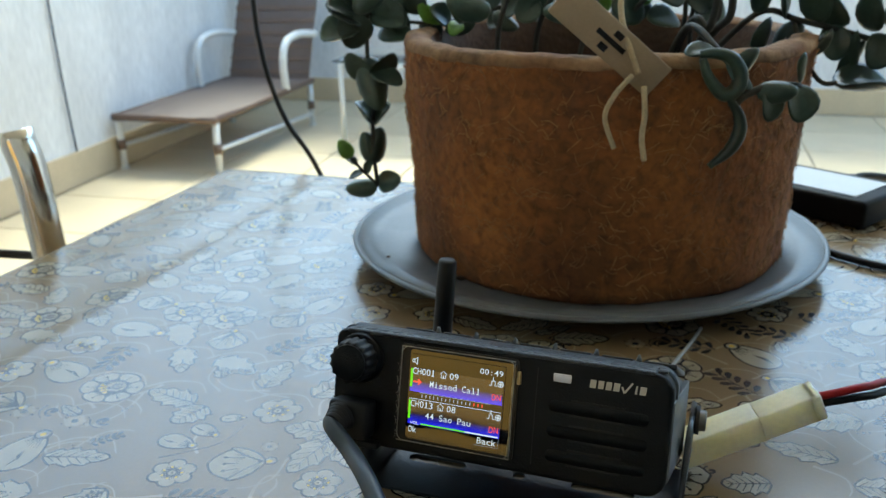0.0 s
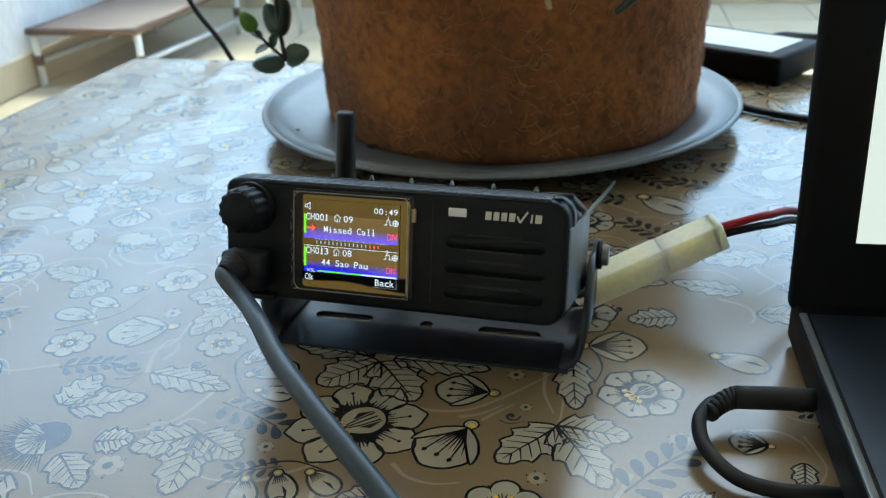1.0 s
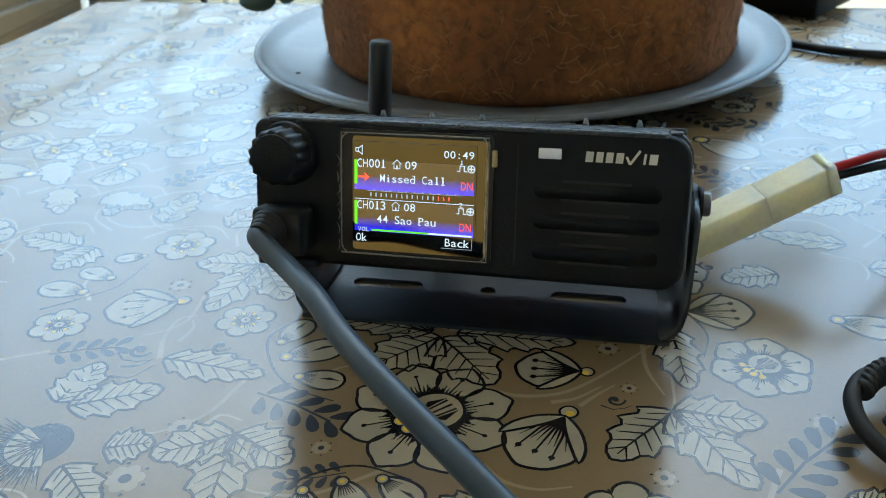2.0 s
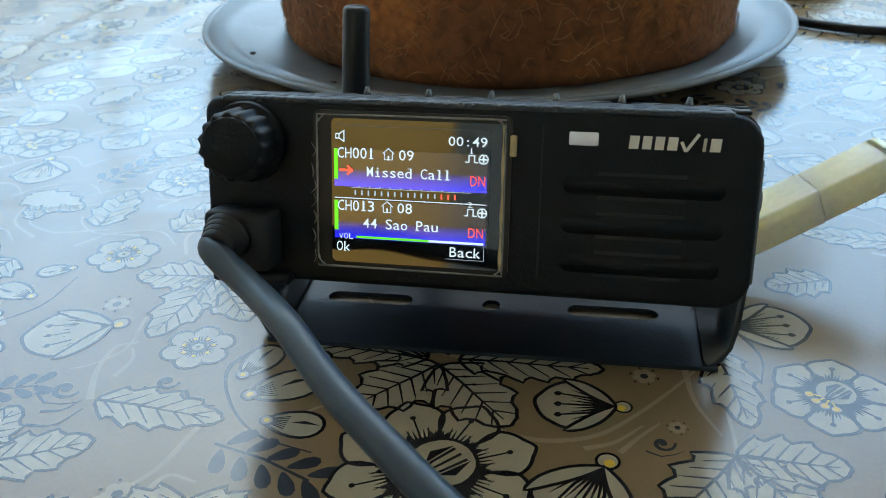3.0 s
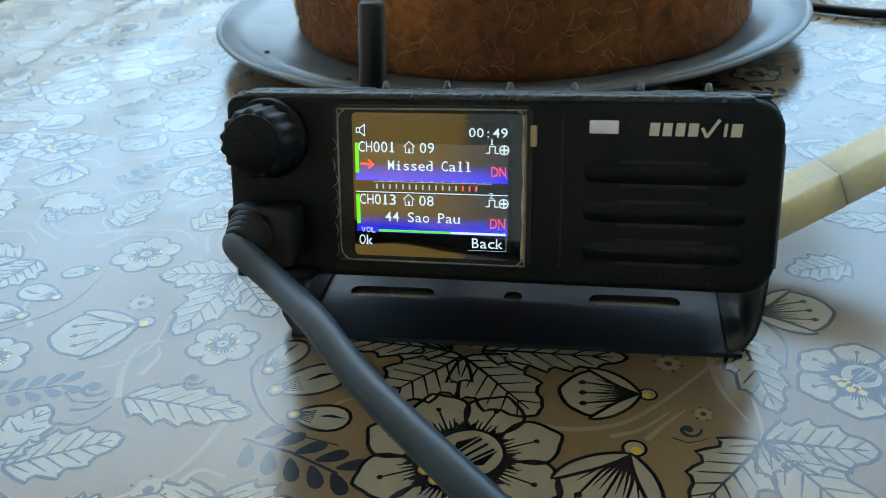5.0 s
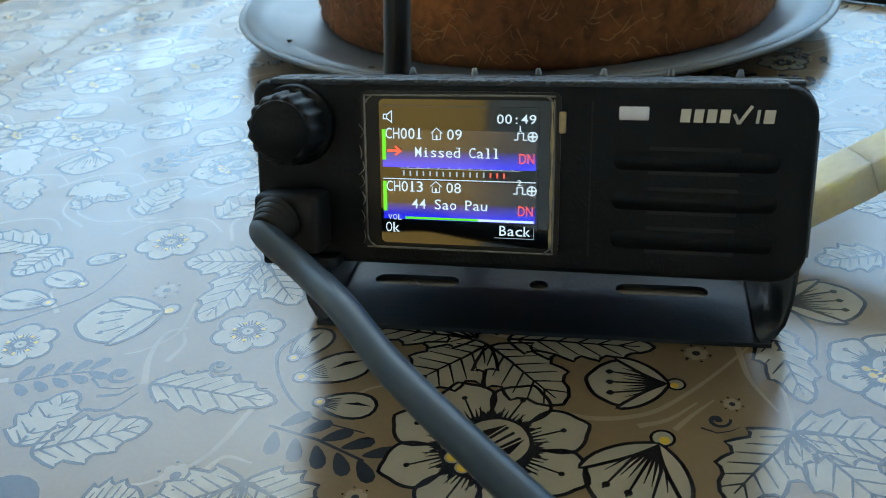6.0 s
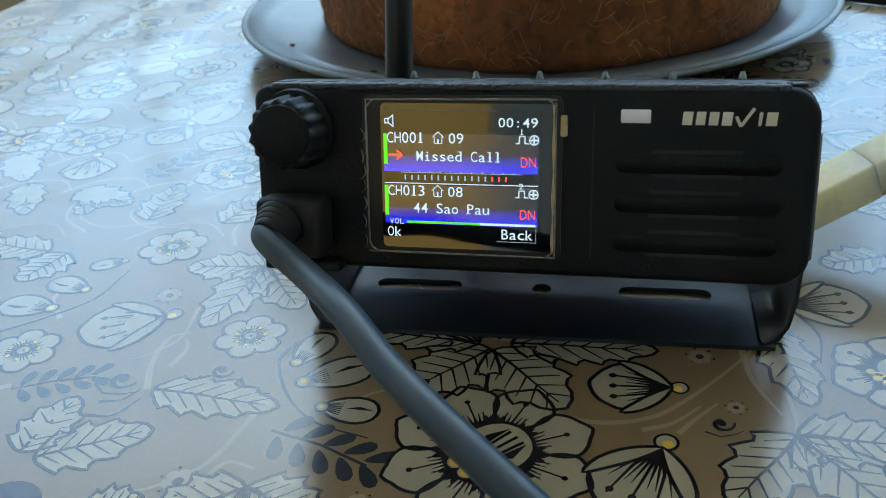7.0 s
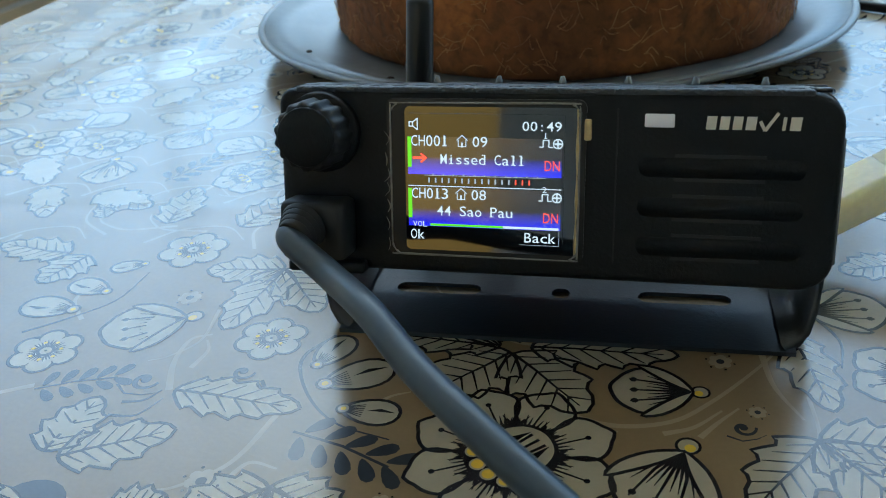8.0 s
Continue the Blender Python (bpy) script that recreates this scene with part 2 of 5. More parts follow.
def lathe(profile, n=64, bm=None, wobble=None, hollow=False):
    """A closed turned body from (radius, height) pairs round the z axis; wobble(angle, r, z) -> added radius, added height."""
    bm = bm or bmesh.new()
    rings = []
    for r, z in profile:
        ring = []
        for k in range(n):
            a = 2 * math.pi * k / n
            dr, dz = wobble(a, r, z) if wobble else (0, 0)
            ring.append(bm.verts.new(((r + dr) * math.cos(a), (r + dr) * math.sin(a), z + dz)))
        rings.append(ring)
    for a, b in zip(rings, rings[1:]):
        for k in range(n):
            bm.faces.new((a[k], a[(k + 1) % n], b[(k + 1) % n], b[k]))
    if hollow:
        for k in range(n):
            bm.faces.new((rings[-1][k], rings[-1][(k + 1) % n], rings[0][(k + 1) % n], rings[0][k]))
    else:
        bm.faces.new(list(reversed(rings[0])))
        bm.faces.new(rings[-1])
    return bm


def slab(outline, y0, y1, bm=None):
    """A plate with an outline in x, z, from depth y0 to y1."""
    bm = bm or bmesh.new()
    a = [bm.verts.new((x, y0, z)) for x, z in outline]
    b = [bm.verts.new((x, y1, z)) for x, z in outline]
    bm.faces.new(a)
    bm.faces.new(list(reversed(b)))
    for i in range(len(a)):
        j = (i + 1) % len(a)
        bm.faces.new((a[j], a[i], b[i], b[j]))
    bmesh.ops.recalc_face_normals(bm, faces=bm.faces)
    return bm


def rounded(x0, x1, z0, z1, radii, n=7):
    """A rectangle's outline with corner radii (left-bottom, right-bottom, right-top, left-top)."""
    out = []
    for (cx, cz, a0), r in zip(((x0, z0, 180), (x1, z0, 270), (x1, z1, 0), (x0, z1, 90)), radii):
        ox, oz = cx + (r if cx == x0 else -r), cz + (r if cz == z0 else -r)
        for k in range(n):
            a = radians(a0 + 90 * k / (n - 1))
            out.append((ox + r * math.cos(a), oz + r * math.sin(a)))
    return out


def glyph(char):
    """The built-in font's outline of one character: vertices and faces, cap height 1."""
    cu = bpy.data.curves.new("glyph", "FONT")
    cu.body, cu.size, cu.offset, cu.resolution_u = char, 1.0, 0.003, 3
    tmp = new("glyph", cu)
    bpy.context.view_layer.update()
    me = bpy.data.meshes.new_from_object(tmp.evaluated_get(bpy.context.evaluated_depsgraph_get()))
    bpy.data.objects.remove(tmp)
    pts, faces = [(v.co.x, v.co.y) for v in me.vertices], [tuple(p.vertices) for p in me.polygons]
    bpy.data.meshes.remove(me)
    return pts, faces


# ---- the patio and the room behind it ----
FLOOR = -0.77
HOUSE = pose(0, 0, FLOOR, 0, 0, -14)
WEST, EAST, NORTH, SOUTH, EAVES, YARD = -2.25, 4.6, 4.9, -2.6, 1.78, -5.2


def house_box(name, x0, x1, y0, y1, z0, z1, material, label):
    ob = link(name, box(x0, x1, y0, y1, z0, z1), material, smooth=False)
    ob.matrix_world = HOUSE
    return tagged(ob, label, name.split("_")[0], kind="structure")


floor = house_box("floor", WEST - 2.2, EAST, YARD, NORTH, -0.12, -0.006, M_GROUT, "beige tiled patio floor with brown joints")
house_box("wall_west", WEST - 0.15, WEST, EAVES, NORTH + 0.15, -0.12, 2.1, M_WALL, "stained white plaster wall of the patio")
house_box("wall_north", WEST, EAST, NORTH, NORTH + 0.15, -0.12, 2.1, M_WALL, "white plaster wall at the end of the patio")
house_box("wall_east", EAST, EAST + 0.15, EAVES, NORTH + 0.15, -0.12, 2.1, M_WALL, "white plaster side wall of the patio")
house_box("wall_west_room", WEST - 0.15, WEST, SOUTH - 0.15, EAVES, -0.12, 2.5, M_WALL, "white plaster wall of the room")
house_box("wall_east_room", EAST, EAST + 0.15, SOUTH - 0.15, EAVES, -0.12, 2.5, M_WALL, "white plaster wall of the room")
house_box("wall_south", -0.85, EAST, SOUTH - 0.15, SOUTH, -0.006, 2.5, M_WALL, "white plaster wall at the back of the room")
house_box("wall_south_pier", WEST, -1.95, SOUTH - 0.15, SOUTH, -0.006, 2.5, M_WALL, "white plaster pier beside the doorway")
house_box("wall_south_lintel", -1.95, -0.85, SOUTH - 0.15, SOUTH, 2.1, 2.5, M_WALL, "white plaster lintel over the doorway")
house_box("wall_yard", WEST - 2.2, EAST, YARD - 0.15, YARD, -0.12, 2.4, M_OCHRE, "ochre plaster wall of the yard")
house_box("wall_yard_side", WEST - 2.35, WEST - 2.2, YARD - 0.15, SOUTH - 0.15, -0.12, 2.4, M_OCHRE, "ochre plaster wall of the yard")
# unseen slab; its edge at EAVES is set to limit sky glare on the cloth
house_box("ceiling", WEST - 0.15, EAST + 0.15, SOUTH - 0.15, EAVES, 2.5, 2.65, M_WALL, "unseen white ceiling slab, added to cut the sky light")
house_box("baseboard_west", WEST, WEST + 0.014, 2.0, NORTH, 0.0, 0.13, M_TILE, "beige tile skirting along the wall")
house_box("baseboard_north", WEST + 0.014, EAST, NORTH - 0.014, NORTH, 0.0, 0.13, M_TILE, "beige tile skirting along the wall")

# a thin cord down the patio wall
CORD_D = (2.93, 2.972, 2.996, 3.012)
cord = link("wall_cord", tube([(WEST + 0.012, CORD_D[0], 2.05), (WEST + 0.014, CORD_D[1], 1.2), (WEST + 0.013, CORD_D[2], 0.5), (WEST + 0.020, CORD_D[3], 0.135)], 0.004), M_CORD)
cord.matrix_world = HOUSE
tagged(cord, "thin grey cord hanging down the white wall", "cord")

# ---- table and oilcloth ----
TABLE = pose(0, 0, 0, 0, 0, -18.5)
T_U0, T_U1, T_D0, T_D1 = -0.378, 0.72, -0.30, 0.593
table = tagged(empty("table", TABLE @ pose(0.17, 0.15, FLOOR)), "wooden dining table under a patterned oilcloth", "table")


def table_part(name, *dims):
    x0, x1, y0, y1, z0, z1 = dims
    return part(name, box(x0 - 0.17, x1 - 0.17, y0 - 0.15, y1 - 0.15, z0 - FLOOR, z1 - FLOOR, 0.003), M_WOOD, table)


table_part("tabletop", T_U0 + 0.004, T_U1 - 0.004, T_D0 + 0.004, T_D1 - 0.004, -0.03, -0.003)
for a in (T_U0 + 0.05, T_U1 - 0.1):
    for b in (T_D0 + 0.05, T_D1 - 0.1):
        table_part("leg", a, a + 0.05, b, b + 0.05, FLOOR, -0.03)
for a in (T_D0 + 0.065, T_D1 - 0.085):
    table_part("apron", T_U0 + 0.1, T_U1 - 0.1, a, a + 0.02, -0.11, -0.03)

CREASES_U, CREASES_D = (-0.285, -0.243, 0.135), (0.29,)


def rise(u, d):
    """Height of the cloth over the flat tabletop: fold marks and slow waves."""
    h = 0.0
    for i, c in enumerate(CREASES_U):
        h += (0.00028, 0.00018, 0.00014)[i] * math.exp(-((u - c) / 0.006) ** 2)
    for c in CREASES_D:
        h += 0.0002 * math.exp(-((d - c) / 0.004) ** 2) * min(1, max(0, (-0.06 - u) / 0.05))
    return h + 0.0012 * noise.noise((u * 20, d * 9, 7.1)) * min(1, max(0, (abs(u + 0.06) - 0.03) / 0.10)) + 0.0006 * max(0.0, noise.noise((u * 14, d * 14, 0.3))) * min(1, max(0, (abs(u + 0.06) - 0.03) / 0.08))


def drape(u, d):
    """The cloth's place over the table: flat on top, rounded at the edge, hanging outside."""
    cu, cd = min(max(u, T_U0 + 0.012), T_U1 - 0.012), min(max(d, T_D0 + 0.012), T_D1 - 0.012)
    r = math.hypot(u - cu, d - cd)
    if r < 1e-6:
        return Vector((u, d, rise(u, d)))
    eu, ed = (u - cu) / r, (d - cd) / r
    q, arc = 0.012, 0.012 * math.pi / 2
    if r < arc:
        out, z = q * math.sin(r / q), q * math.cos(r / q) - q
    else:
        out, z = q + 0.012 * (r - arc) / 0.2 * (1 + math.sin(u * 40 + d * 33)), -q - (r - arc)
    return Vector((cu + eu * out, cd + ed * out, z + rise(cu, cd) * (1 - min(1, r / arc))))


def spread(a, b, step, creases):
    vals = list(np.arange(a, b + step, step))
    for c in creases:
        vals += [c + k * 0.0008 for k in range(-10, 11)]
    return sorted(set(round(float(v), 5) for v in vals))


us, ds = spread(T_U0 - 0.2, T_U1 + 0.2, 0.006, (*CREASES_U, T_U0 + 0.006, T_U1 - 0.006)), spread(T_D0 - 0.2, T_D1 + 0.2, 0.006, (*CREASES_D, T_D1 - 0.006))
cv = [drape(u, d) for d in ds for u in us]
cf = [(j * len(us) + i, j * len(us) + i + 1, (j + 1) * len(us) + i + 1, (j + 1) * len(us) + i) for j in range(len(ds) - 1) for i in range(len(us) - 1)]
cloth = tagged(mesh_part("tablecloth", cv, cf, M_CLOTH), "glossy beige oilcloth printed with folk flowers, over the table", "tablecloth")
cloth.matrix_world = TABLE
cloth.data.polygons.foreach_set("use_smooth", [True] * len(cf))
thick = cloth.modifiers.new("thickness", "SOLIDIFY")
thick.thickness, thick.offset = 0.0008, -1

# ---- the print on the cloth ----
INV = TABLE.inverted()
LIFT = {"pale": 0.000014, "grey": 0.000020, "cream": 0.000026, "ink": 0.000036, "heart": 0.000046, "ink_top": 0.000056, "yellow": 0.000066}
PRINT = {k: ([], []) for k in LIFT}


def put(ink, pts, faces):
    v, f = PRINT[ink]
    o = len(v)
    lift = LIFT[ink] + (len(f) % 211) * 2.0e-8
    for x, y in pts:
        q = INV @ Vector((x, y, 0))
        q = drape(q.x, q.y)
        v.append((q.x, q.y, q.z + lift))
    f.extend(tuple(o + i for i in face) for face in faces)


def fan(ink, pts):
    cx, cy = sum(p[0] for p in pts) / len(pts), sum(p[1] for p in pts) / len(pts)
    n = len(pts)
    area = sum(pts[i][0] * pts[(i + 1) % n][1] - pts[(i + 1) % n][0] * pts[i][1] for i in range(n))
    if area < 0:
        pts = pts[::-1]
    put(ink, [(cx, cy), *pts], [(0, 1 + i, 1 + (i + 1) % n) for i in range(n)])


def stroke(ink, pts, w0, w1=None, closed=False):
    w1 = w0 if w1 is None else w1
    n, a, b = len(pts), [], []
    for i, (x, y) in enumerate(pts):
        p, q = (pts[i - 1], pts[(i + 1) % n]) if closed else (pts[max(i - 1, 0)], pts[min(i + 1, n - 1)])
        dx, dy = q[0] - p[0], q[1] - p[1]
        s = math.hypot(dx, dy) or 1e-9
        w = (w0 + (w1 - w0) * i / max(1, n - 1)) / 2
        a.append((x - dy / s * w, y + dx / s * w))
        b.append((x + dy / s * w, y - dx / s * w))
    m = n if closed else n - 1
    put(ink, a + b, [(n + i, n + (i + 1) % n, (i + 1) % n, i) for i in range(m)])


def turned(cx, cy, deg, k=1.0):
    c, s = math.cos(radians(deg)) * k, math.sin(radians(deg)) * k
    return lambda x, y: (cx + c * x - s * y, cy + s * x + c * y)


def disc(ink, x, y, r, n=12, sx=1.0):
    fan(ink, [(x + r * sx * math.cos(2 * math.pi * k / n), y + r * math.sin(2 * math.pi * k / n)) for k in range(n)])


LINE = 0.00075
TAKEN = []


def leaf(x0, y0, x1, y1, width, teeth=4, line=LINE):
    """A serrated leaf from its foot to its tip, with veins."""
    size = math.hypot(x1 - x0, y1 - y0)
    TAKEN.append(((x0 + x1) / 2, (y0 + y1) / 2, size / 2))
    at = turned(x0, y0, math.degrees(math.atan2(y1 - y0, x1 - x0)), size)
    k = width / size / 2
    left, right = [(0, 0)], [(0, 0)]
    for i in range(teeth):
        for f, g in ((0.08, 0.80), (0.45, 0.97), (0.80, 1.13), (0.86, 0.94)):
            t = (i + f) / teeth
            body = 2.3 * t ** 0.5 * (1 - t) ** 0.72
            left.append((t, k * body * g))
            right.append((t, -k * body * g))
    left.append((1, 0)), right.append((1, 0))
    lp, rp = [at(*p) for p in left], [at(*p) for p in right]
    n = len(lp)
    put("cream", lp + rp, [(n + i, n + i + 1, i + 1, i) for i in range(n - 1)])
    stroke("ink", lp, line), stroke("ink", rp, line)
    stroke("ink", [at(0, 0), at(0.3, 0.01), at(0.6, 0.0), at(0.9, 0)], line * 1.1, line * 0.4)
    for i in range(6):
        t = 0.14 + 0.14 * i
        reach = k * 2.3 * t ** 0.5 * (1 - t) ** 0.72 * 0.80
        for s in (1, -1):
            stroke("ink", [at(t - 0.08, 0), at(t - 0.02, s * reach * 0.35), at(t + 0.05, s * reach * 0.75), at(t + 0.08, s * reach * 0.92)], line * 0.7, line * 0.25)


def loop(pts, steps=4):
    """A smooth closed outline through the points."""
    n, out = len(pts), []
    for i in range(n):
        a, b, c, d = (pts[(i + k) % n] for k in (-1, 0, 1, 2))
        for j in range(steps):
            t = j / steps
            out.append(tuple(0.5 * (2 * b[k] + (c[k] - a[k]) * t + (2 * a[k] - 5 * b[k] + 4 * c[k] - d[k]) * t * t + (3 * b[k] - a[k] - 3 * c[k] + d[k]) * t ** 3) for k in (0, 1)))
    return out


def petal_points(at, r0, r1, half, pointed):
    side = [(0.0, 0.30), (0.2, 0.62), (0.45, 0.95), (0.68, 1.0), (0.86, 0.72), (0.95, 0.42)]
    pts = [(r0 + (r1 - r0) * t, half * w) for t, w in side]
    tip = [(r1 * (1.05 if pointed else 0.985), 0)]
    return loop([at(*p) for p in pts + tip + [(x, -y) for x, y in reversed(pts)]], 2)


def flower(cx, cy, r, rot=0, petals=6, pointed=True, heart=True, line=LINE):
    """An open flower: outlined petals with dark hairs round a drawn heart."""
    TAKEN.append((cx, cy, r))
    if not heart:
        rim = [turned(cx, cy, rot, r)((0.76 + 0.25 * abs(math.cos(petals * a / 2)) ** 0.7) * math.cos(a), (0.76 + 0.25 * abs(math.cos(petals * a / 2)) ** 0.7) * math.sin(a)) for a in np.linspace(0, 2 * math.pi, 8 * petals + 1)[:-1]]
        fan("cream", rim)
        stroke("ink", rim, line, closed=True)
        for i in range(petals):
            at = turned(cx, cy, rot + 360 * (i + 0.5) / petals, r)
            stroke("ink", [at(0.88, 0), at(0.62, 0.02)], line * 0.8, line * 0.2)
            for j in (-2, -1, 0, 1, 2):
                stroke("ink", [at(0.26, j * 0.06), at(0.50, j * 0.10)], line * 0.7, line * 0.2)
    for i in range(petals if heart else 0):
        at = turned(cx, cy, rot + 360 * i / petals, r)
        pts = petal_points(at, 0.36, 1.0, math.pi / petals * 0.78, pointed)
        fan("cream", pts)
        stroke("ink", pts, line, closed=True)
        for j in range(-6, 7):
            stroke("ink", [at(0.38, j * 0.034), at(0.66 - abs(j) * 0.030 - 0.05 * (j % 2), j * 0.058)], line * 1.0, line * 0.15)
        stroke("ink", [at(0.4, 0), at(0.76, 0)], line * 0.6, line * 0.5)
        disc("ink", *at(0.78, 0), line * 0.8, 8)
    if heart:
        disc("ink", cx, cy, r * 0.46, 24)
        at = turned(cx, cy, 25, r)
        lobes = loop([at(-0.24, -0.02), at(-0.16, 0.24), at(0.10, 0.36), at(0.36, 0.26), at(0.46, 0.02), at(0.36, -0.24), at(0.10, -0.34), at(-0.16, -0.20)], 3)
        fan("heart", lobes)
        stroke("ink_top", lobes, line, closed=True)
        for side in (0.17, -0.17):
            slit = [at(-0.02, side * 0.6), at(0.12, side * 1.25), at(0.36, side * 0.8), at(0.14, side * 0.7)]
            fan("ink_top", slit)
        for j in (-1, 0, 1):
            stroke("ink_top", [at(-0.22, j * 0.02), at(0.05, j * 0.08), at(0.34, j * 0.10)], line * 0.6, line * 0.9)
        for j in (-1.5, -0.5, 0.5, 1.5):
            q = at(-0.34 + 0.035 * j * j, j * 0.17)
            stroke("yellow", [at(-0.16, j * 0.07), q], line * 0.5, line * 0.5)
            disc("heart", *q, r * 0.082, 12), disc("yellow", *q, r * 0.062, 10)
    else:
        disc("ink", cx, cy, r * 0.27, 16), disc("heart", cx, cy, r * 0.17, 16), disc("ink_top", cx, cy, r * 0.05, 8)
        for i in range(7):
            a = 2 * math.pi * i / 7
            disc("yellow", cx + 0.42 * r * math.cos(a), cy + 0.42 * r * math.sin(a), r * 0.06, 8)


def bell(cx, cy, size, rot, line=LINE):
    """A bell flower: knob at (cx, cy), mouth in the direction rot."""
    spot = turned(cx, cy, rot, size)
    TAKEN.append((*spot(0.5, 0), size / 2))

    def at(x, y):
        return spot(x, 0.84 * y)

    body = [(0.08, 0.0), (0.2, 0.22), (0.42, 0.42), (0.66, 0.50), (0.82, 0.40), (0.93, 0.28), (1.0, 0.10), (1.02, -0.08), (0.94, -0.24), (0.84, -0.38), (0.66, -0.50), (0.42, -0.42), (0.2, -0.22)]
    pts = loop([at(*p) for p in body], 3)
    fan("cream", pts)
    stroke("ink", pts, line * 1.1, closed=True)
    for j in range(-4, 5):
        end = 0.80 if j in (-3, 0, 3) else 0.60
        stroke("ink", [at(0.14, j * 0.014), at(0.40, j * 0.055), at(end, j * 0.082)], line * 1.2, line * (0.5 if end > 0.7 else 0.15))
        if end > 0.7:
            disc("ink", *at(end - 0.05, j * 0.078), line * 1.0, 8)
    for s in (1, -1):
        sep = [at(0.08, 0), at(0.22, s * 0.30), at(0.46, s * 0.52), at(0.68, s * 0.56), at(0.52, s * 0.36), at(0.3, s * 0.14)]
        sep = loop(sep, 3)
        fan("heart", sep)
        stroke("ink_top", sep, line, closed=True)
    disc("ink", cx, cy, size * 0.115, 16)
    disc("heart", cx, cy, size * 0.088, 14)
    disc("yellow", *at(0.02, 0.03), size * 0.05, 10)


def bud(x0, y0, x1, y1, line=LINE):
    size = math.hypot(x1 - x0, y1 - y0)
    TAKEN.append(((x0 + x1) / 2, (y0 + y1) / 2, size / 2))
    at = turned(x0, y0, math.degrees(math.atan2(y1 - y0, x1 - x0)), size)
    pts = [at(0.5 - 0.5 * math.cos(a), 0.28 * math.sin(a) * (1.15 - 0.25 * math.cos(a))) for a in np.linspace(0, 2 * math.pi, 20)[:-1]]
    fan("cream", pts)
    stroke("ink", pts, line, closed=True)
    for j in range(-3, 4):
        stroke("ink", [at(0.05, j * 0.02), at(0.36, j * 0.055)], line * 0.6, line * 0.2)
    slit = [at(0.42, 0.02), at(0.65, 0.10), at(0.92, 0.03), at(0.65, 0.02)]
    fan("ink", slit)
    disc("ink", x0, y0, size * 0.14, 14), disc("heart", x0, y0, size * 0.10, 12), disc("yellow", x0, y0, size * 0.05, 10)


def daisy(cx, cy, r):
    TAKEN.append((cx, cy, r))
    for i in range(6):
        a = i * math.pi / 3
        disc("pale", cx + 0.62 * r * math.cos(a), cy + 0.62 * r * math.sin(a), r * 0.4, 10)
        disc("ink", cx + 1.15 * r * math.cos(a + 0.5), cy + 1.15 * r * math.sin(a + 0.5), r * 0.11, 8)
    disc("grey", cx, cy, r * 0.34, 12)


def spiral(cx, cy, r, rot=0, flip=1):
    TAKEN.append((cx, cy, r))
    at = turned(cx, cy, rot, r)
    pts = [at(math.cos(a) * (0.15 + a / 6.5), flip * math.sin(a) * (0.15 + a / 6.5)) for a in np.linspace(0.2, 5.6, 22)]
    stroke("grey", pts, r * 0.50, r * 0.22)
    disc("grey", *at(0.05, 0), r * 0.34, 10)
    stroke("grey", [at(-1.7, flip * 0.3), at(-1.3, -flip * 0.9), at(-0.3, -flip * 1.5), at(0.6, -flip * 1.7)], r * 0.2, r * 0.05)


def sprig(cx, cy, size, rot):
    TAKEN.append((cx, cy, size / 2))
    at = turned(cx, cy, rot, size)
    stroke("grey", [at(-0.5, 0), at(0, 0.03), at(0.5, -0.02)], size * 0.03)
    for i in range(5):
        t = -0.42 + 0.21 * i
        for s in (1, -1):
            q = turned(*at(t, 0.0), rot + s * (62 - 6 * i), size)
            fan("grey", [q(0.04 + 0.3 * (0.5 - 0.5 * math.cos(a)), 0.055 * math.sin(a) * (1.2 - 0.5 * math.cos(a))) for a in np.linspace(0, 2 * math.pi, 12)[:-1]])


def curl(*pts, ink="pale", w=0.0011):
    stroke(ink, [(p.x, p.y) for p in smooth_path([(x, y, 0) for x, y in pts], 8)], w, w * 0.35)


def star(cx, cy, r, rot):
    TAKEN.append((cx, cy, r))
    for i in range(34):
        at = turned(cx, cy, rot - 75 + 150 * i / 33, r)
        stroke("ink", [at(0.55, 0), at(0.95 + 0.15 * (i % 2), 0)], LINE * 0.8, LINE * 0.15)
    disc("grey", cx, cy, r * 0.5, 20)
    for i in range(9):
        at = turned(cx, cy, rot - 72 + 18 * i, r)
        spike = [at(0.05, -0.05), at(0.5, -0.09), at(0.8, 0), at(0.5, 0.09), at(0.05, 0.05)]
        fan("cream", spike)
        stroke("ink", spike, LINE * 0.5, closed=True)


# motifs in front of and beside the radio
flower(-0.0003, 0.2070, 0.0188, 5, 8, True, True)
flower(0.0797, 0.2110, 0.0118, 60, 6, True, True)
flower(-0.0438, 0.2552, 0.0079, 10, 6, False, False)
flower(-0.0936, 0.2622, 0.0079, 25, 6, False, False)
flower(0.0346, 0.1687, 0.0099, 15, 6, False, False)
bell(0.0388, 0.2163, 0.0167, 163)
bell(0.0308, 0.2023, 0.0205, -132)
bell(0.0694, 0.2379, 0.0186, -10)
bell(-0.0617, 0.2687, 0.0207, -174)
bell(0.1062, 0.1831, 0.0102, 158)
leaf(0.0062, 0.2378, -0.0123, 0.2280, 0.0169, 4)
leaf(0.0066, 0.2372, 0.0163, 0.2154, 0.0158, 4)
leaf(0.0109, 0.2387, 0.0392, 0.2286, 0.0115, 6)
leaf(0.0047, 0.2409, -0.0197, 0.2515, 0.0100, 5)
leaf(-0.0630, 0.2408, -0.0377, 0.2288, 0.0117, 5)
leaf(0.0641, 0.2307, 0.0601, 0.2054, 0.0107, 4)
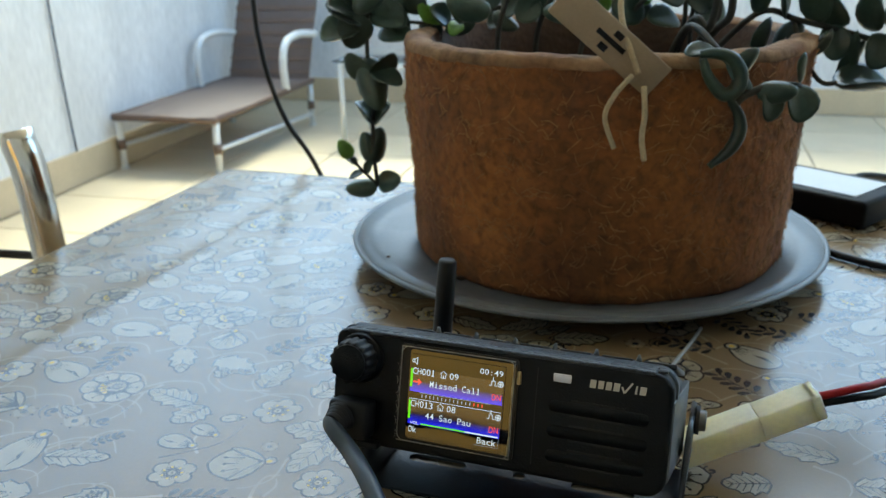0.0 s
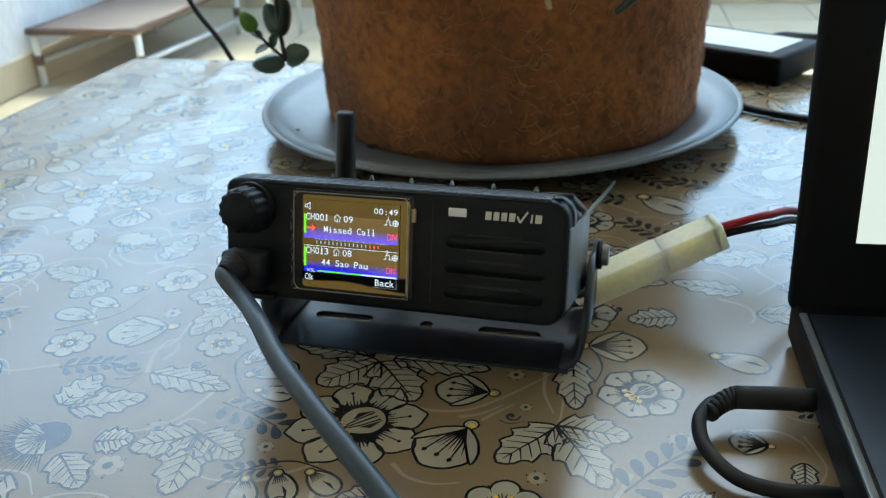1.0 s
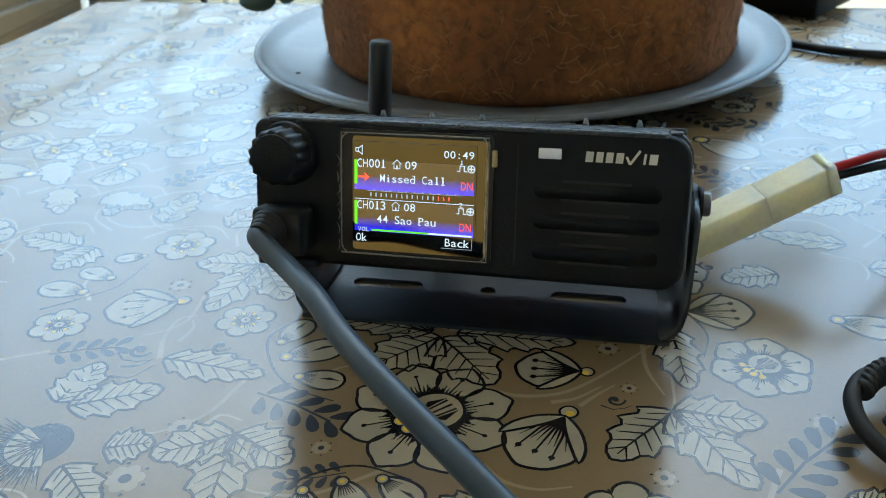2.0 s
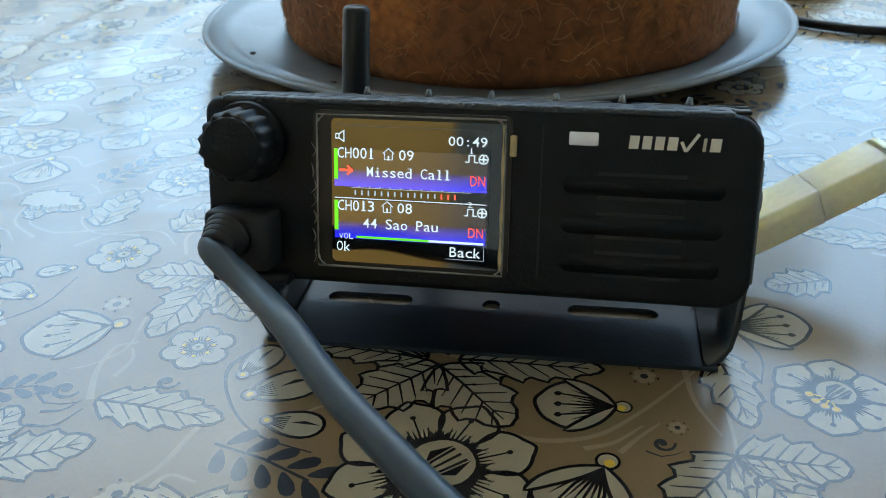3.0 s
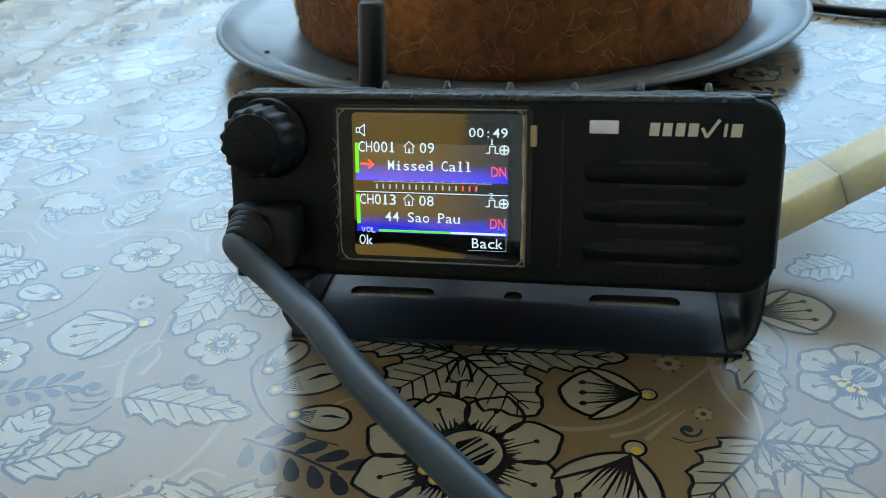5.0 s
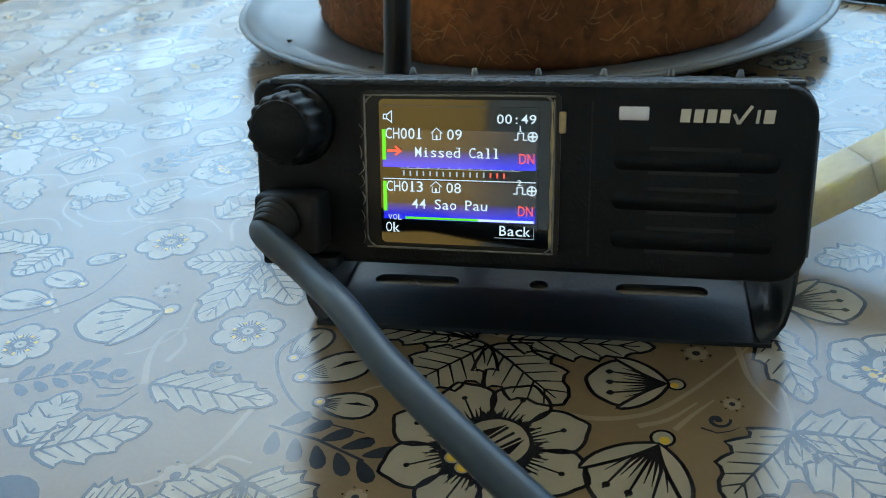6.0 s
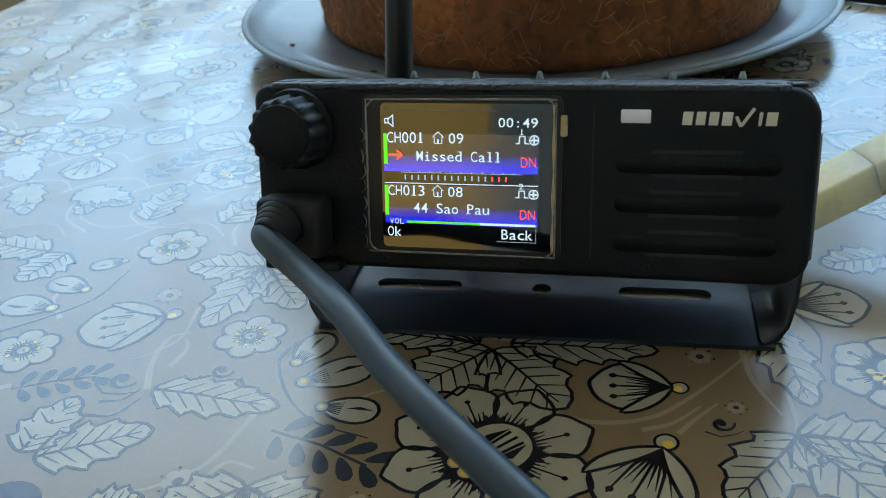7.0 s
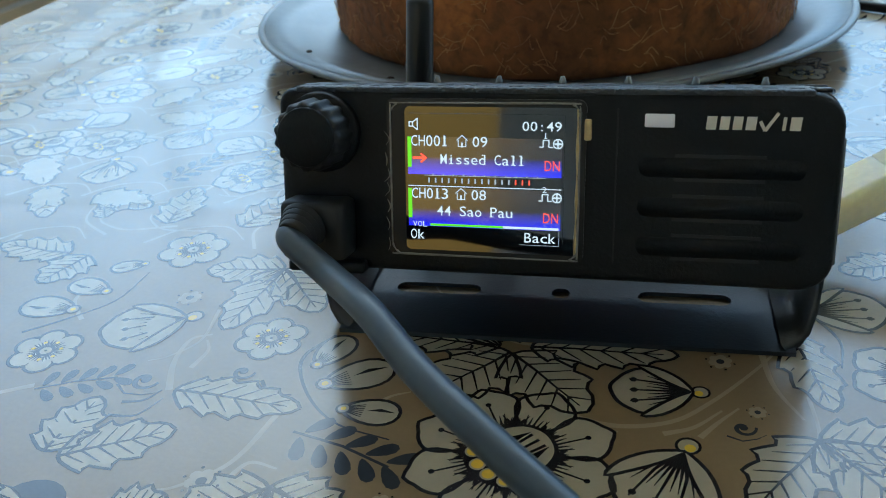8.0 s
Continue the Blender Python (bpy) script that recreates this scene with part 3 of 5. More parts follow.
leaf(0.0536, 0.1987, 0.0720, 0.1915, 0.0135, 4)
leaf(0.0536, 0.1987, 0.0616, 0.1721, 0.0135, 4)
leaf(0.0536, 0.1987, 0.0354, 0.1857, 0.0135, 4)
leaf(-0.0433, 0.2076, -0.0612, 0.2036, 0.0135, 4)
leaf(-0.0433, 0.2076, -0.0476, 0.1833, 0.0135, 4)
leaf(-0.0433, 0.2076, -0.0309, 0.1960, 0.0135, 4)
leaf(-0.0861, 0.2272, -0.0782, 0.2422, 0.0120, 4)
leaf(-0.0830, 0.2249, -0.0615, 0.2279, 0.0130, 4)
leaf(-0.0715, 0.2079, -0.0607, 0.2080, 0.0110, 4)
leaf(-0.0410, 0.2857, -0.0547, 0.2613, 0.0135, 4)
leaf(-0.0410, 0.2857, -0.0604, 0.2902, 0.0135, 4)
leaf(-0.0410, 0.2857, -0.0330, 0.2636, 0.0135, 4)
leaf(-0.0929, 0.3068, -0.1029, 0.2948, 0.0140, 4)
leaf(0.1025, 0.2513, 0.0867, 0.2516, 0.0120, 4)
leaf(0.1281, 0.2484, 0.1484, 0.2429, 0.0120, 4)
leaf(0.0090, 0.1767, -0.0052, 0.1769, 0.0090, 4)
leaf(0.0819, 0.1620, 0.0782, 0.1681, 0.0120, 4)
bud(-0.0340, 0.2428, -0.0264, 0.2517)
bud(-0.0326, 0.2358, -0.0182, 0.2383)
bud(-0.0293, 0.2269, -0.0187, 0.2225)
bud(-0.0911, 0.2789, -0.1039, 0.2843)
bud(-0.0845, 0.2857, -0.0939, 0.2924)
bud(-0.0768, 0.2978, -0.0854, 0.2972)
bud(-0.0283, 0.1873, -0.0284, 0.1758)
bud(-0.0202, 0.1885, -0.0177, 0.1770)
bud(-0.0120, 0.1878, -0.0051, 0.1788)
bud(0.1069, 0.2264, 0.1196, 0.2171)
daisy(0.0464, 0.2248, 0.0024)
daisy(0.0466, 0.2084, 0.0017)
daisy(-0.0554, 0.2120, 0.0031)
daisy(-0.0652, 0.1971, 0.0042)
daisy(0.0445, 0.1785, 0.0023)
daisy(-0.0244, 0.1998, 0.0021)
daisy(-0.0636, 0.2775, 0.0028)
daisy(0.0841, 0.1889, 0.0027)
spiral(0.0422, 0.2048, 0.0023, 30, 1)
spiral(-0.0494, 0.2438, 0.0027, 20, 1)
spiral(-0.0698, 0.2459, 0.0033, 10, 1)
spiral(0.0855, 0.2591, 0.0026, 60, -1)
sprig(-0.0305, 0.2154, 0.0216, -38)
sprig(-0.0843, 0.2484, 0.0170, 2)
sprig(0.0745, 0.1775, 0.0240, 35)
star(-0.0858, 0.2120, 0.0140, 205)
leaf(-0.0795, 0.2036, -0.0700, 0.1887, 0.0110, 3)
curl((-0.0295, 0.2529), (-0.0363, 0.2471), (-0.0375, 0.2403), (-0.0353, 0.2303), (-0.0305, 0.2222), (-0.0214, 0.2158), ink="grey", w=0.001)
curl((-0.0736, 0.2393), (-0.0691, 0.2389), (-0.0658, 0.2414), ink="grey", w=0.0009)
curl((-0.0757, 0.2356), (-0.0701, 0.2343), (-0.0652, 0.2385), ink="grey", w=0.0009)
curl((-0.0455, 0.2399), (-0.0437, 0.2351), (-0.0394, 0.2335), ink="grey", w=0.0009)
curl((-0.0376, 0.1847), (-0.0275, 0.1912), (-0.0167, 0.1927), (-0.0061, 0.1865), ink="ink", w=0.001)
curl((0.0719, 0.2349), (0.0723, 0.2257), (0.0681, 0.2173), ink="grey", w=0.0009)
curl((0.0041, 0.2261), (0.0119, 0.2163), (0.0200, 0.2105), (0.0303, 0.2093), (0.0395, 0.2130), (0.0501, 0.2194), (0.0572, 0.2244), ink="pale", w=0.0016)
curl((0.0083, 0.2063), (0.0136, 0.2069), (0.0200, 0.2089), ink="pale", w=0.0011)
curl((0.0277, 0.2064), (0.0337, 0.2069), (0.0405, 0.2102), ink="pale", w=0.0013)
curl((0.0337, 0.2040), (0.0387, 0.2073), (0.0438, 0.2102), ink="pale", w=0.0012)
curl((0.0089, 0.1887), (0.0123, 0.1830), (0.0185, 0.1795), (0.0256, 0.1790), ink="pale", w=0.0013)
curl((0.0554, 0.2257), (0.0530, 0.2149), (0.0537, 0.2045), ink="pale", w=0.0014)
curl((-0.1010, 0.2713), (-0.0917, 0.2749), (-0.0812, 0.2809), (-0.0750, 0.2929), ink="grey", w=0.0008)
curl((-0.0644, 0.2411), (-0.0644, 0.2510), (-0.0617, 0.2589), (-0.0569, 0.2600), ink="pale", w=0.0016)
curl((-0.0606, 0.2480), (-0.0575, 0.2535), (-0.0579, 0.2580), ink="pale", w=0.0013)
curl((-0.0518, 0.2102), (-0.0471, 0.2150), (-0.0420, 0.2123), ink="pale", w=0.0013)
curl((-0.0261, 0.2246), (-0.0203, 0.2285), (-0.0158, 0.2292), ink="pale", w=0.0011)

for k in range(11):
    a = radians(40 + 10 * k)
    stroke("ink", [(0.006 + 0.0035 * math.cos(a), 0.2385 + 0.0035 * math.sin(a)), (0.006 + 0.011 * math.cos(a), 0.2385 + 0.011 * math.sin(a))], LINE * 0.8, LINE * 1.2)

# the rest of the cloth: the same motifs strewn over the top
rng = random.Random(7)
claimed = list(TAKEN)
for u in np.arange(T_U0 + 0.012, T_U1, 0.0245):
    for k, d in enumerate(np.arange(T_D0 + 0.2, T_D1 - 0.004, 0.0245)):
        q = TABLE @ Vector((u + rng.uniform(-0.004, 0.004) + 0.012 * (k % 2), d + rng.uniform(-0.004, 0.004), 0))
        kind, turn = rng.randrange(9), rng.uniform(0, 360)
        if any(math.hypot(q.x - x, q.y - y) < r + 0.010 for x, y, r in claimed):
            continue
        tip = (q.x + 0.012 * math.cos(radians(turn)), q.y + 0.012 * math.sin(radians(turn)))
        foot = (2 * q.x - tip[0], 2 * q.y - tip[1])
        if kind < 3:
            leaf(*foot, *tip, rng.uniform(0.010, 0.014), 4)
        elif kind == 3:
            flower(q.x, q.y, 0.0125, turn, 6, rng.random() < 0.6, True)
        elif kind == 4:
            bell(*foot, 0.019, turn)
        elif kind == 5:
            sprig(q.x, q.y, 0.020, turn)
        elif kind == 6:
            bud(*foot, *tip)
        elif kind == 7:
            daisy(q.x - 0.005, q.y, 0.0042), spiral(q.x + 0.006, q.y, 0.0034, turn)
        else:
            flower(q.x, q.y, 0.009, turn, 6, False, False)
        curl((q.x - 0.014, q.y + 0.008), (q.x - 0.004, q.y + 0.013), (q.x + 0.008, q.y + 0.011), (q.x + 0.013, q.y + 0.002))

# small fillers between the motifs
fill = random.Random(21)
for k in range(620):
    q = TABLE @ Vector((fill.uniform(T_U0 + 0.01, T_U1 - 0.3), fill.uniform(0.05, T_D1 - 0.005), 0))
    a = fill.uniform(0, 2 * math.pi)
    c, n = math.cos(a), math.sin(a)
    span = fill.uniform(0.008, 0.016)
    if any(math.hypot(q.x - x, q.y - y) < r for x, y, r in claimed):
        continue
    curl((q.x - c * span, q.y - n * span), (q.x - n * 0.005, q.y + c * 0.005), (q.x + c * span * 0.7 - n * 0.003, q.y + n * span * 0.7 + c * 0.003), (q.x + c * span, q.y + n * span), w=fill.uniform(0.0008, 0.0014))
    if any(math.hypot(q.x - x, q.y - y) < r + 0.004 for x, y, r in claimed):
        continue
    if k % 3 == 0:
        for j in range(3):
            disc("grey", q.x + 0.0022 * (j - 1) * n + 0.004 * c, q.y - 0.0022 * (j - 1) * c + 0.004 * n, 0.0005 + 0.0002 * (j == 1), 8)
    if k % 4 == 1:
        sprig(q.x, q.y, fill.uniform(0.009, 0.014), math.degrees(a))
    if k % 5 == 2:
        leaf(q.x, q.y, q.x + 0.011 * c, q.y + 0.011 * n, 0.006, 3, LINE * 0.8)

for ink, material, words in (("pale", M_PALE, "pale curls of the print"), ("grey", M_GREY, "grey sprigs of the print"), ("cream", M_CREAM, "cream petals and leaves of the print"), ("ink", M_INK, "black outlines of the print"), ("heart", M_CREAM, "cream sepals of the print"), ("ink_top", M_INK, "fine black lines of the print"), ("yellow", M_YELLOW, "yellow hearts of the print")):
    ob = mesh_part("printed_motif", *PRINT[ink], material, cloth, words)
    ob["kind"] = "stuff"
    ob.data.polygons.foreach_set("use_smooth", [True] * len(ob.data.polygons))

# ---- the mobile radio in its bracket ----
# local axes: x along the front, y into the depth, z up the front; the origin is the middle of the front
R_YAW, R_TILT = -20.5, 15.0
RADIO = pose(0.01126, 0.2280, 0.0418, 0, 0, R_YAW) @ pose(0, 0, 0, -R_TILT)
DEPTH, HALF_W, HALF_H = 0.047, 0.0497, 0.0170
radio = tagged(empty("mobile_radio", RADIO), "black two-way mobile radio with a lit colour display, in a bracket", "radio")

bm = slab(rounded(-HALF_W, HALF_W, -HALF_H, HALF_H, (0.003, 0.0055, 0.0055, 0.003)), 0.0, 0.011)
bmesh.ops.bevel(bm, geom=[e for e in bm.edges if all(abs(v.co.y) < 1e-6 for v in e.verts)], offset=0.0015, segments=4, affect="EDGES", profile=0.5)
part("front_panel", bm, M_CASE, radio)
bm = slab(rounded(-HALF_W + 0.0006, HALF_W - 0.0006, -HALF_H + 0.0006, HALF_H - 0.0002, (0.003, 0.005, 0.005, 0.003)), 0.0115, DEPTH)
FALL = 0.0090 / (DEPTH - 0.0115)
for v in bm.verts:
    if v.co.z > 0:
        v.co.z -= FALL * (v.co.y - 0.0115)
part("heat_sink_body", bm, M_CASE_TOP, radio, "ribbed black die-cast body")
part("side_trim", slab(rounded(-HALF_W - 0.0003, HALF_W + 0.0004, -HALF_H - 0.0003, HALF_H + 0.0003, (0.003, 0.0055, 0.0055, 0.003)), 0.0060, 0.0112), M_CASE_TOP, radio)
part("top_trim", box(-HALF_W + 0.0035, HALF_W - 0.0052, 0.0002, 0.0112, HALF_H - 0.0009, HALF_H + 0.0004, 0.0005, 3), M_EDGE, radio, "grained top edge of the front, with sheen in its colour")
# added grey strip: the sheen of the rounded right side as colour
cheek = box(HALF_W - 0.0004, HALF_W + 0.0004, 0.0016, DEPTH - 0.014, -HALF_H + 0.0045, HALF_H - 0.0075, 0.0003)
for v in cheek.verts:
    if v.co.x > HALF_W:
        v.co.x += 0.0010 * (v.co.y - 0.0016) / 0.034
part("side_sheen", cheek, M_SIDE, radio, "grey strip painting the sheen on the radio's side")
for i in range(7):
    x = -0.033 + 0.0121 * i
    fin = box(x, x + 0.0090, 0.0135, DEPTH - 0.002, HALF_H - 0.0006, HALF_H + 0.0010, 0.0005)
    for v in fin.verts:
        v.co.z -= FALL * (v.co.y - 0.0115)
    part("cooling_fin", fin, M_CASE_TOP, radio)
    if i < 6:
        # studs lighter than the fins, their glints painted in
        part("fin_stud", cyl((x + 0.0105, 0.0145, HALF_H - 0.0005), (x + 0.0105, 0.0145, HALF_H + 0.0016), 0.0010, 0.0004, 12), M_SIDE, radio)
for i in range(22):
    x = -0.0455 + 0.0043 * i
    part("edge_notch", box(x, x + 0.0026, 0.0022, 0.0056, HALF_H - 0.0002, HALF_H + 0.00055, 0.0002, 1), M_CASE_TOP, radio)

# display with its recessed window and loose film
D_X0, D_X1, D_Z0, D_Z1 = -0.0246, 0.0037, -0.0111, 0.0128
part("display_bezel", slab(rounded(D_X0 - 0.0040, D_X1 + 0.0037, D_Z0 - 0.0026, D_Z1 + 0.0026, (0.0014,) * 4), -0.0004, 0.0002), M_BEZEL, radio, "black display surround under a clear film", smooth=False)
part("display_window", slab(rounded(D_X0 - 0.0006, D_X1 + 0.0029, D_Z0 - 0.0013, D_Z1 + 0.0012, (0.0009,) * 4), -0.0005, 0.0002), M_GLASS, radio, "glossy black display window", smooth=False)
display = part("display", box(D_X0, D_X1, -0.0008, -0.0004, D_Z0, D_Z1), M_GLASS, radio, "lit colour display showing a missed call", smooth=False)


def px(name, x0, x1, z0, z1, material, y=-0.0010):
    return part(name, box(x0, x1, y, y + 0.0001, z0, z1), material, display, smooth=False)


def band(name, z0, z1):
    """A blue field of the display that fades upwards."""
    m = glow(name, (0.015, 0.015, 1.0), 0.0)
    n, l = m.node_tree.nodes, m.node_tree.links
    co, sep, ramp = n.new("ShaderNodeTexCoord"), n.new("ShaderNodeSeparateXYZ"), n.new("ShaderNodeMapRange")
    l.new(co.outputs["Object"], sep.inputs["Vector"])
    l.new(sep.outputs["Z"], ramp.inputs["Value"])
    ramp.inputs["From Min"].default_value, ramp.inputs["From Max"].default_value = z0, z1
    ramp.inputs["To Min"].default_value, ramp.inputs["To Max"].default_value = 0.18, 0.001
    l.new(ramp.outputs["Result"], n["Principled BSDF"].inputs["Emission Strength"])
    n["Principled BSDF"].inputs["IOR"].default_value = 2.0
    return m


px("blue_band", D_X0, D_X1 - 0.0004, 0.0018, 0.0086, band("upper_field", 0.0018, 0.0050), -0.0009)
px("blue_band", D_X0, D_X1 - 0.0004, -0.0078, -0.0006, band("lower_field", -0.0078, -0.0046), -0.0009)
for z in (0.0086, -0.0008):
    px("green_bar", D_X0, D_X0 + 0.0007, z - 0.0055, z, M_GREEN_PX)
px("volume_bar", -0.0205, -0.0070, -0.0077, -0.0073, M_GREEN_PX)
px("volume_bar", -0.0070, 0.0030, -0.0077, -0.0073, M_WHITE_PX)
for x0, x1, z0, z1 in ((-0.0040, 0.0031, -0.01063, -0.01058), (0.00305, 0.0031, -0.01063, -0.0080)):
    px("key_outline", x0, x1, z0, z1, M_GREY_PX)
px("rule", D_X0, D_X1 - 0.0004, -0.0004, -0.00025, M_WHITE_PX)
px("meter_rule", -0.0215, 0.0005, 0.0016, 0.0017, M_GREY_PX)
for i in range(16):
    px("meter_tick", -0.0208 + 0.00122 * i, -0.0206 + 0.00122 * i + 0.00008, 0.0003, 0.0012, M_RED_PX if i > 12 else M_GREY_PX)
for i in range(11):
    px("meter_tick", -0.0200 + 0.0019 * i, -0.0198 + 0.0019 * i, 0.0017, 0.0020, M_GREY_PX)
Y_TXT = -0.0011
SERIFS = {"i": ((-0.30, 0.30, 0.0, 0.10), (-0.30, 0.0, 0.46, 0.56)), "l": ((-0.30, 0.30, 0.0, 0.10), (-0.30, 0.0, 0.90, 1.0)), "1": ((-0.32, 0.32, 0.0, 0.10),), "k": ((-0.5, -0.12, 0.0, 0.08),), "P": ((-0.5, 0.0, 0.0, 0.09),), "d": ((-0.1, 0.42, 0.92, 1.0),)}


def glyph_row(name, text, x, z, height, width, material):
    """Letters of equal pitch, as on a dot display, with short slab serifs."""
    verts, faces, cell = [], [], width / len(text)
    cap = max(p[1] for p in glyph("H")[0])

    def add(pts, polys, lift=0.0):
        o = len(verts)
        verts.extend((px_, Y_TXT - lift, pz_) for px_, pz_ in pts)
        faces.extend(tuple(o + i for i in f) for f in polys)

    for k, char in enumerate(text):
        if char == " ":
            continue
        pts, polys = glyph(char)
        lo, hi = min(p[0] for p in pts), max(p[0] for p in pts)
        kz = height / cap
        kx = min(cell * 0.84 / (hi - lo), kz * 1.25)
        mid = x + cell * (k + 0.5)
        add([(mid + (p[0] - (lo + hi) / 2) * kx, z + p[1] * kz) for p in pts], polys)
        for x0, x1, z0, z1 in SERIFS.get(char, ()):
            add([(mid + x0 * cell, z + z0 * height), (mid + x1 * cell, z + z0 * height), (mid + x1 * cell, z + z1 * height), (mid + x0 * cell, z + z1 * height)], [(0, 1, 2, 3)], 0.00001)
    return mesh_part(name, verts, faces, material, display)


for text, x, z, h, w, m in (("00:49", -0.0038, 0.0100, 0.0016, 0.0071, M_WHITE_PX), ("CH001", -0.0240, 0.0070, 0.0019, 0.0070, M_WHITE_PX), ("09", -0.0127, 0.0070, 0.0018, 0.0029, M_WHITE_PX),
                            ("Missed Call", -0.0186, 0.0038, 0.0018, 0.0155, M_WHITE_PX), ("DN", 0.0002, 0.0030, 0.0018, 0.0029, M_RED_PX), ("CH013", -0.0240, -0.0026, 0.0019, 0.0070, M_WHITE_PX),
                            ("08", -0.0129, -0.0026, 0.0018, 0.0029, M_WHITE_PX), ("44 Sao Pau", -0.0193, -0.0057, 0.0018, 0.0141, M_WHITE_PX), ("DN", 0.0001, -0.0064, 0.0018, 0.0029, M_RED_PX),
                            ("VOL", -0.0238, -0.0079, 0.0010, 0.0028, M_WHITE_PX), ("Ok", -0.0243, -0.0102, 0.0018, 0.0028, M_WHITE_PX), ("Back", -0.0032, -0.0101, 0.0018, 0.0058, M_WHITE_PX),
                            ("1", -0.0001, 0.0087, 0.0010, 0.0010, M_WHITE_PX), ("2", -0.0001, -0.0009, 0.0010, 0.0010, M_WHITE_PX)):
    glyph_row("display_text", text, x, z, h, w, m)


def line_icon(name, pts, w, material, closed=False):
    bm = bmesh.new()
    n = len(pts)
    for i in range(n if closed else n - 1):
        a, b = Vector((pts[i][0], 0, pts[i][1])), Vector((pts[(i + 1) % n][0], 0, pts[(i + 1) % n][1]))
        s = (b - a).normalized().cross(Vector((0, 1, 0))) * w / 2
        e = (b - a).normalized() * w / 2
        off = Vector((0, Y_TXT - 0.00001 * i, 0))
        bm.faces.new([bm.verts.new(p + off) for p in (a - s - e, b - s + e, b + s + e, a + s - e)])
    return part(name, bm, material, display, smooth=False)


for z in (0.0, -0.0096):
    c = -0.0145 - (0.0002 if z else 0)
    line_icon("house_icon", [(c - 0.0010, 0.0081 + z), (c, 0.0090 + z), (c + 0.0010, 0.0081 + z)], 0.00016, M_WHITE_PX)
    line_icon("house_icon", [(c - 0.0007, 0.0081 + z), (c - 0.0007, 0.0070 + z), (c + 0.0007, 0.0070 + z), (c + 0.0007, 0.0081 + z)], 0.00016, M_WHITE_PX)
    line_icon("house_icon", [(c, 0.0070 + z), (c, 0.0076 + z)], 0.0003, M_WHITE_PX)
    s = 0.0018
    line_icon("wave_icon", [(s - 0.0024, 0.0072 + z), (s - 0.0018, 0.0072 + z), (s - 0.0018, 0.0084 + z), (s - 0.0008, 0.0084 + z), (s - 0.0008, 0.0072 + z), (s - 0.0002, 0.0072 + z)], 0.0002, M_WHITE_PX)
    line_icon("globe_icon", [(s + 0.0008 + 0.0008 * math.cos(a), 0.0078 + z + 0.0008 * math.sin(a)) for a in np.linspace(0, 2 * math.pi, 14)[:-1]], 0.0002, M_WHITE_PX, True)
    line_icon("globe_icon", [(s + 0.0003, 0.0078 + z), (s + 0.0013, 0.0078 + z)], 0.0003, M_WHITE_PX)
    line_icon("globe_icon", [(s + 0.0008, 0.0073 + z), (s + 0.0008, 0.0083 + z)], 0.0003, M_WHITE_PX)
line_icon("speaker_icon", [(-0.0242, 0.0105), (-0.0236, 0.0105), (-0.0236, 0.0113), (-0.0242, 0.0113)], 0.0002, M_WHITE_PX, True)
line_icon("speaker_icon", [(-0.0235, 0.0113), (-0.0227, 0.0119), (-0.0227, 0.0099), (-0.0235, 0.0105)], 0.0002, M_WHITE_PX)
line_icon("arrow_icon", [(-0.0234, 0.0048), (-0.0215, 0.0048)], 0.0005, M_RED_PX)
line_icon("arrow_icon", [(-0.0220, 0.0055), (-0.0212, 0.0048), (-0.0220, 0.0041)], 0.0004, M_RED_PX)

# crinkled edge of the protective film, with its pull tab; highlights and gold reflection are painted
rng = random.Random(3)
ring = rounded(D_X0 - 0.0032, D_X1 + 0.0026, D_Z0 - 0.0022, D_Z1 + 0.0019, (0.0022,) * 4, 6)
ring = [(x + rng.uniform(-0.00008, 0.00008), -0.00062, z + rng.uniform(-0.00008, 0.00008)) for x, z in ring]
part("film_edge", tube(ring + [ring[0]], lambda t: 0.00014 + 0.00010 * math.sin(t * 37) ** 2, 6, 3), M_FILM, radio, "edge of the protective film, its shine painted pale")
part("film_edge", tube([(D_X1 + 0.0022, -0.0006, D_Z0 - 0.001), (D_X1 + 0.0023, -0.0007, 0.0), (D_X1 + 0.0022, -0.0006, D_Z1 + 0.001)], lambda t: 0.00022 + 0.00012 * math.sin(t * 19), 6, 6), M_GOLD, radio, "film edge with its gold reflection as colour")
for k in range(7):
    z = D_Z0 - 0.002 + 0.0034 * k + rng.uniform(-0.0010, 0.0010)
    pts = [(D_X0 - 0.0044 + rng.uniform(-0.0003, 0.0003), -0.0004, z), (D_X0 - 0.0040 + rng.uniform(-0.0004, 0.0006), -0.0007, z + 0.0012), (D_X0 - 0.0042 + rng.uniform(-0.0003, 0.0003), -0.0004, z + 0.0025)]
    part("film_crinkle", tube(pts, lambda t, k=k: 0.00006 + 0.00012 * math.sin(3.1 * t) * (k % 3) / 2, 6, 4), M_FILM, radio, "crinkled edge of the protective film, highlights painted pale")
part("film_tab", box(D_X1 + 0.0034, D_X1 + 0.0046, -0.0012, -0.0003, 0.0085, 0.0122, 0.0002, 1), M_GOLD, radio, "gold-tinted pull tab of the film")

# call lamp, maker's mark as plain shapes, speaker grille
part("call_lamp", box(0.0172, 0.0222, -0.0005, 0.0004, 0.0109, 0.0132, 0.0002, 1), M_LED, radio, "white indicator lens")
mark = [(0.0274, 0.0016), (0.0296, 0.0015), (0.0317, 0.0015), (0.0338, 0.0016), (0.0396, 0.0005), (0.0408, 0.0017)]
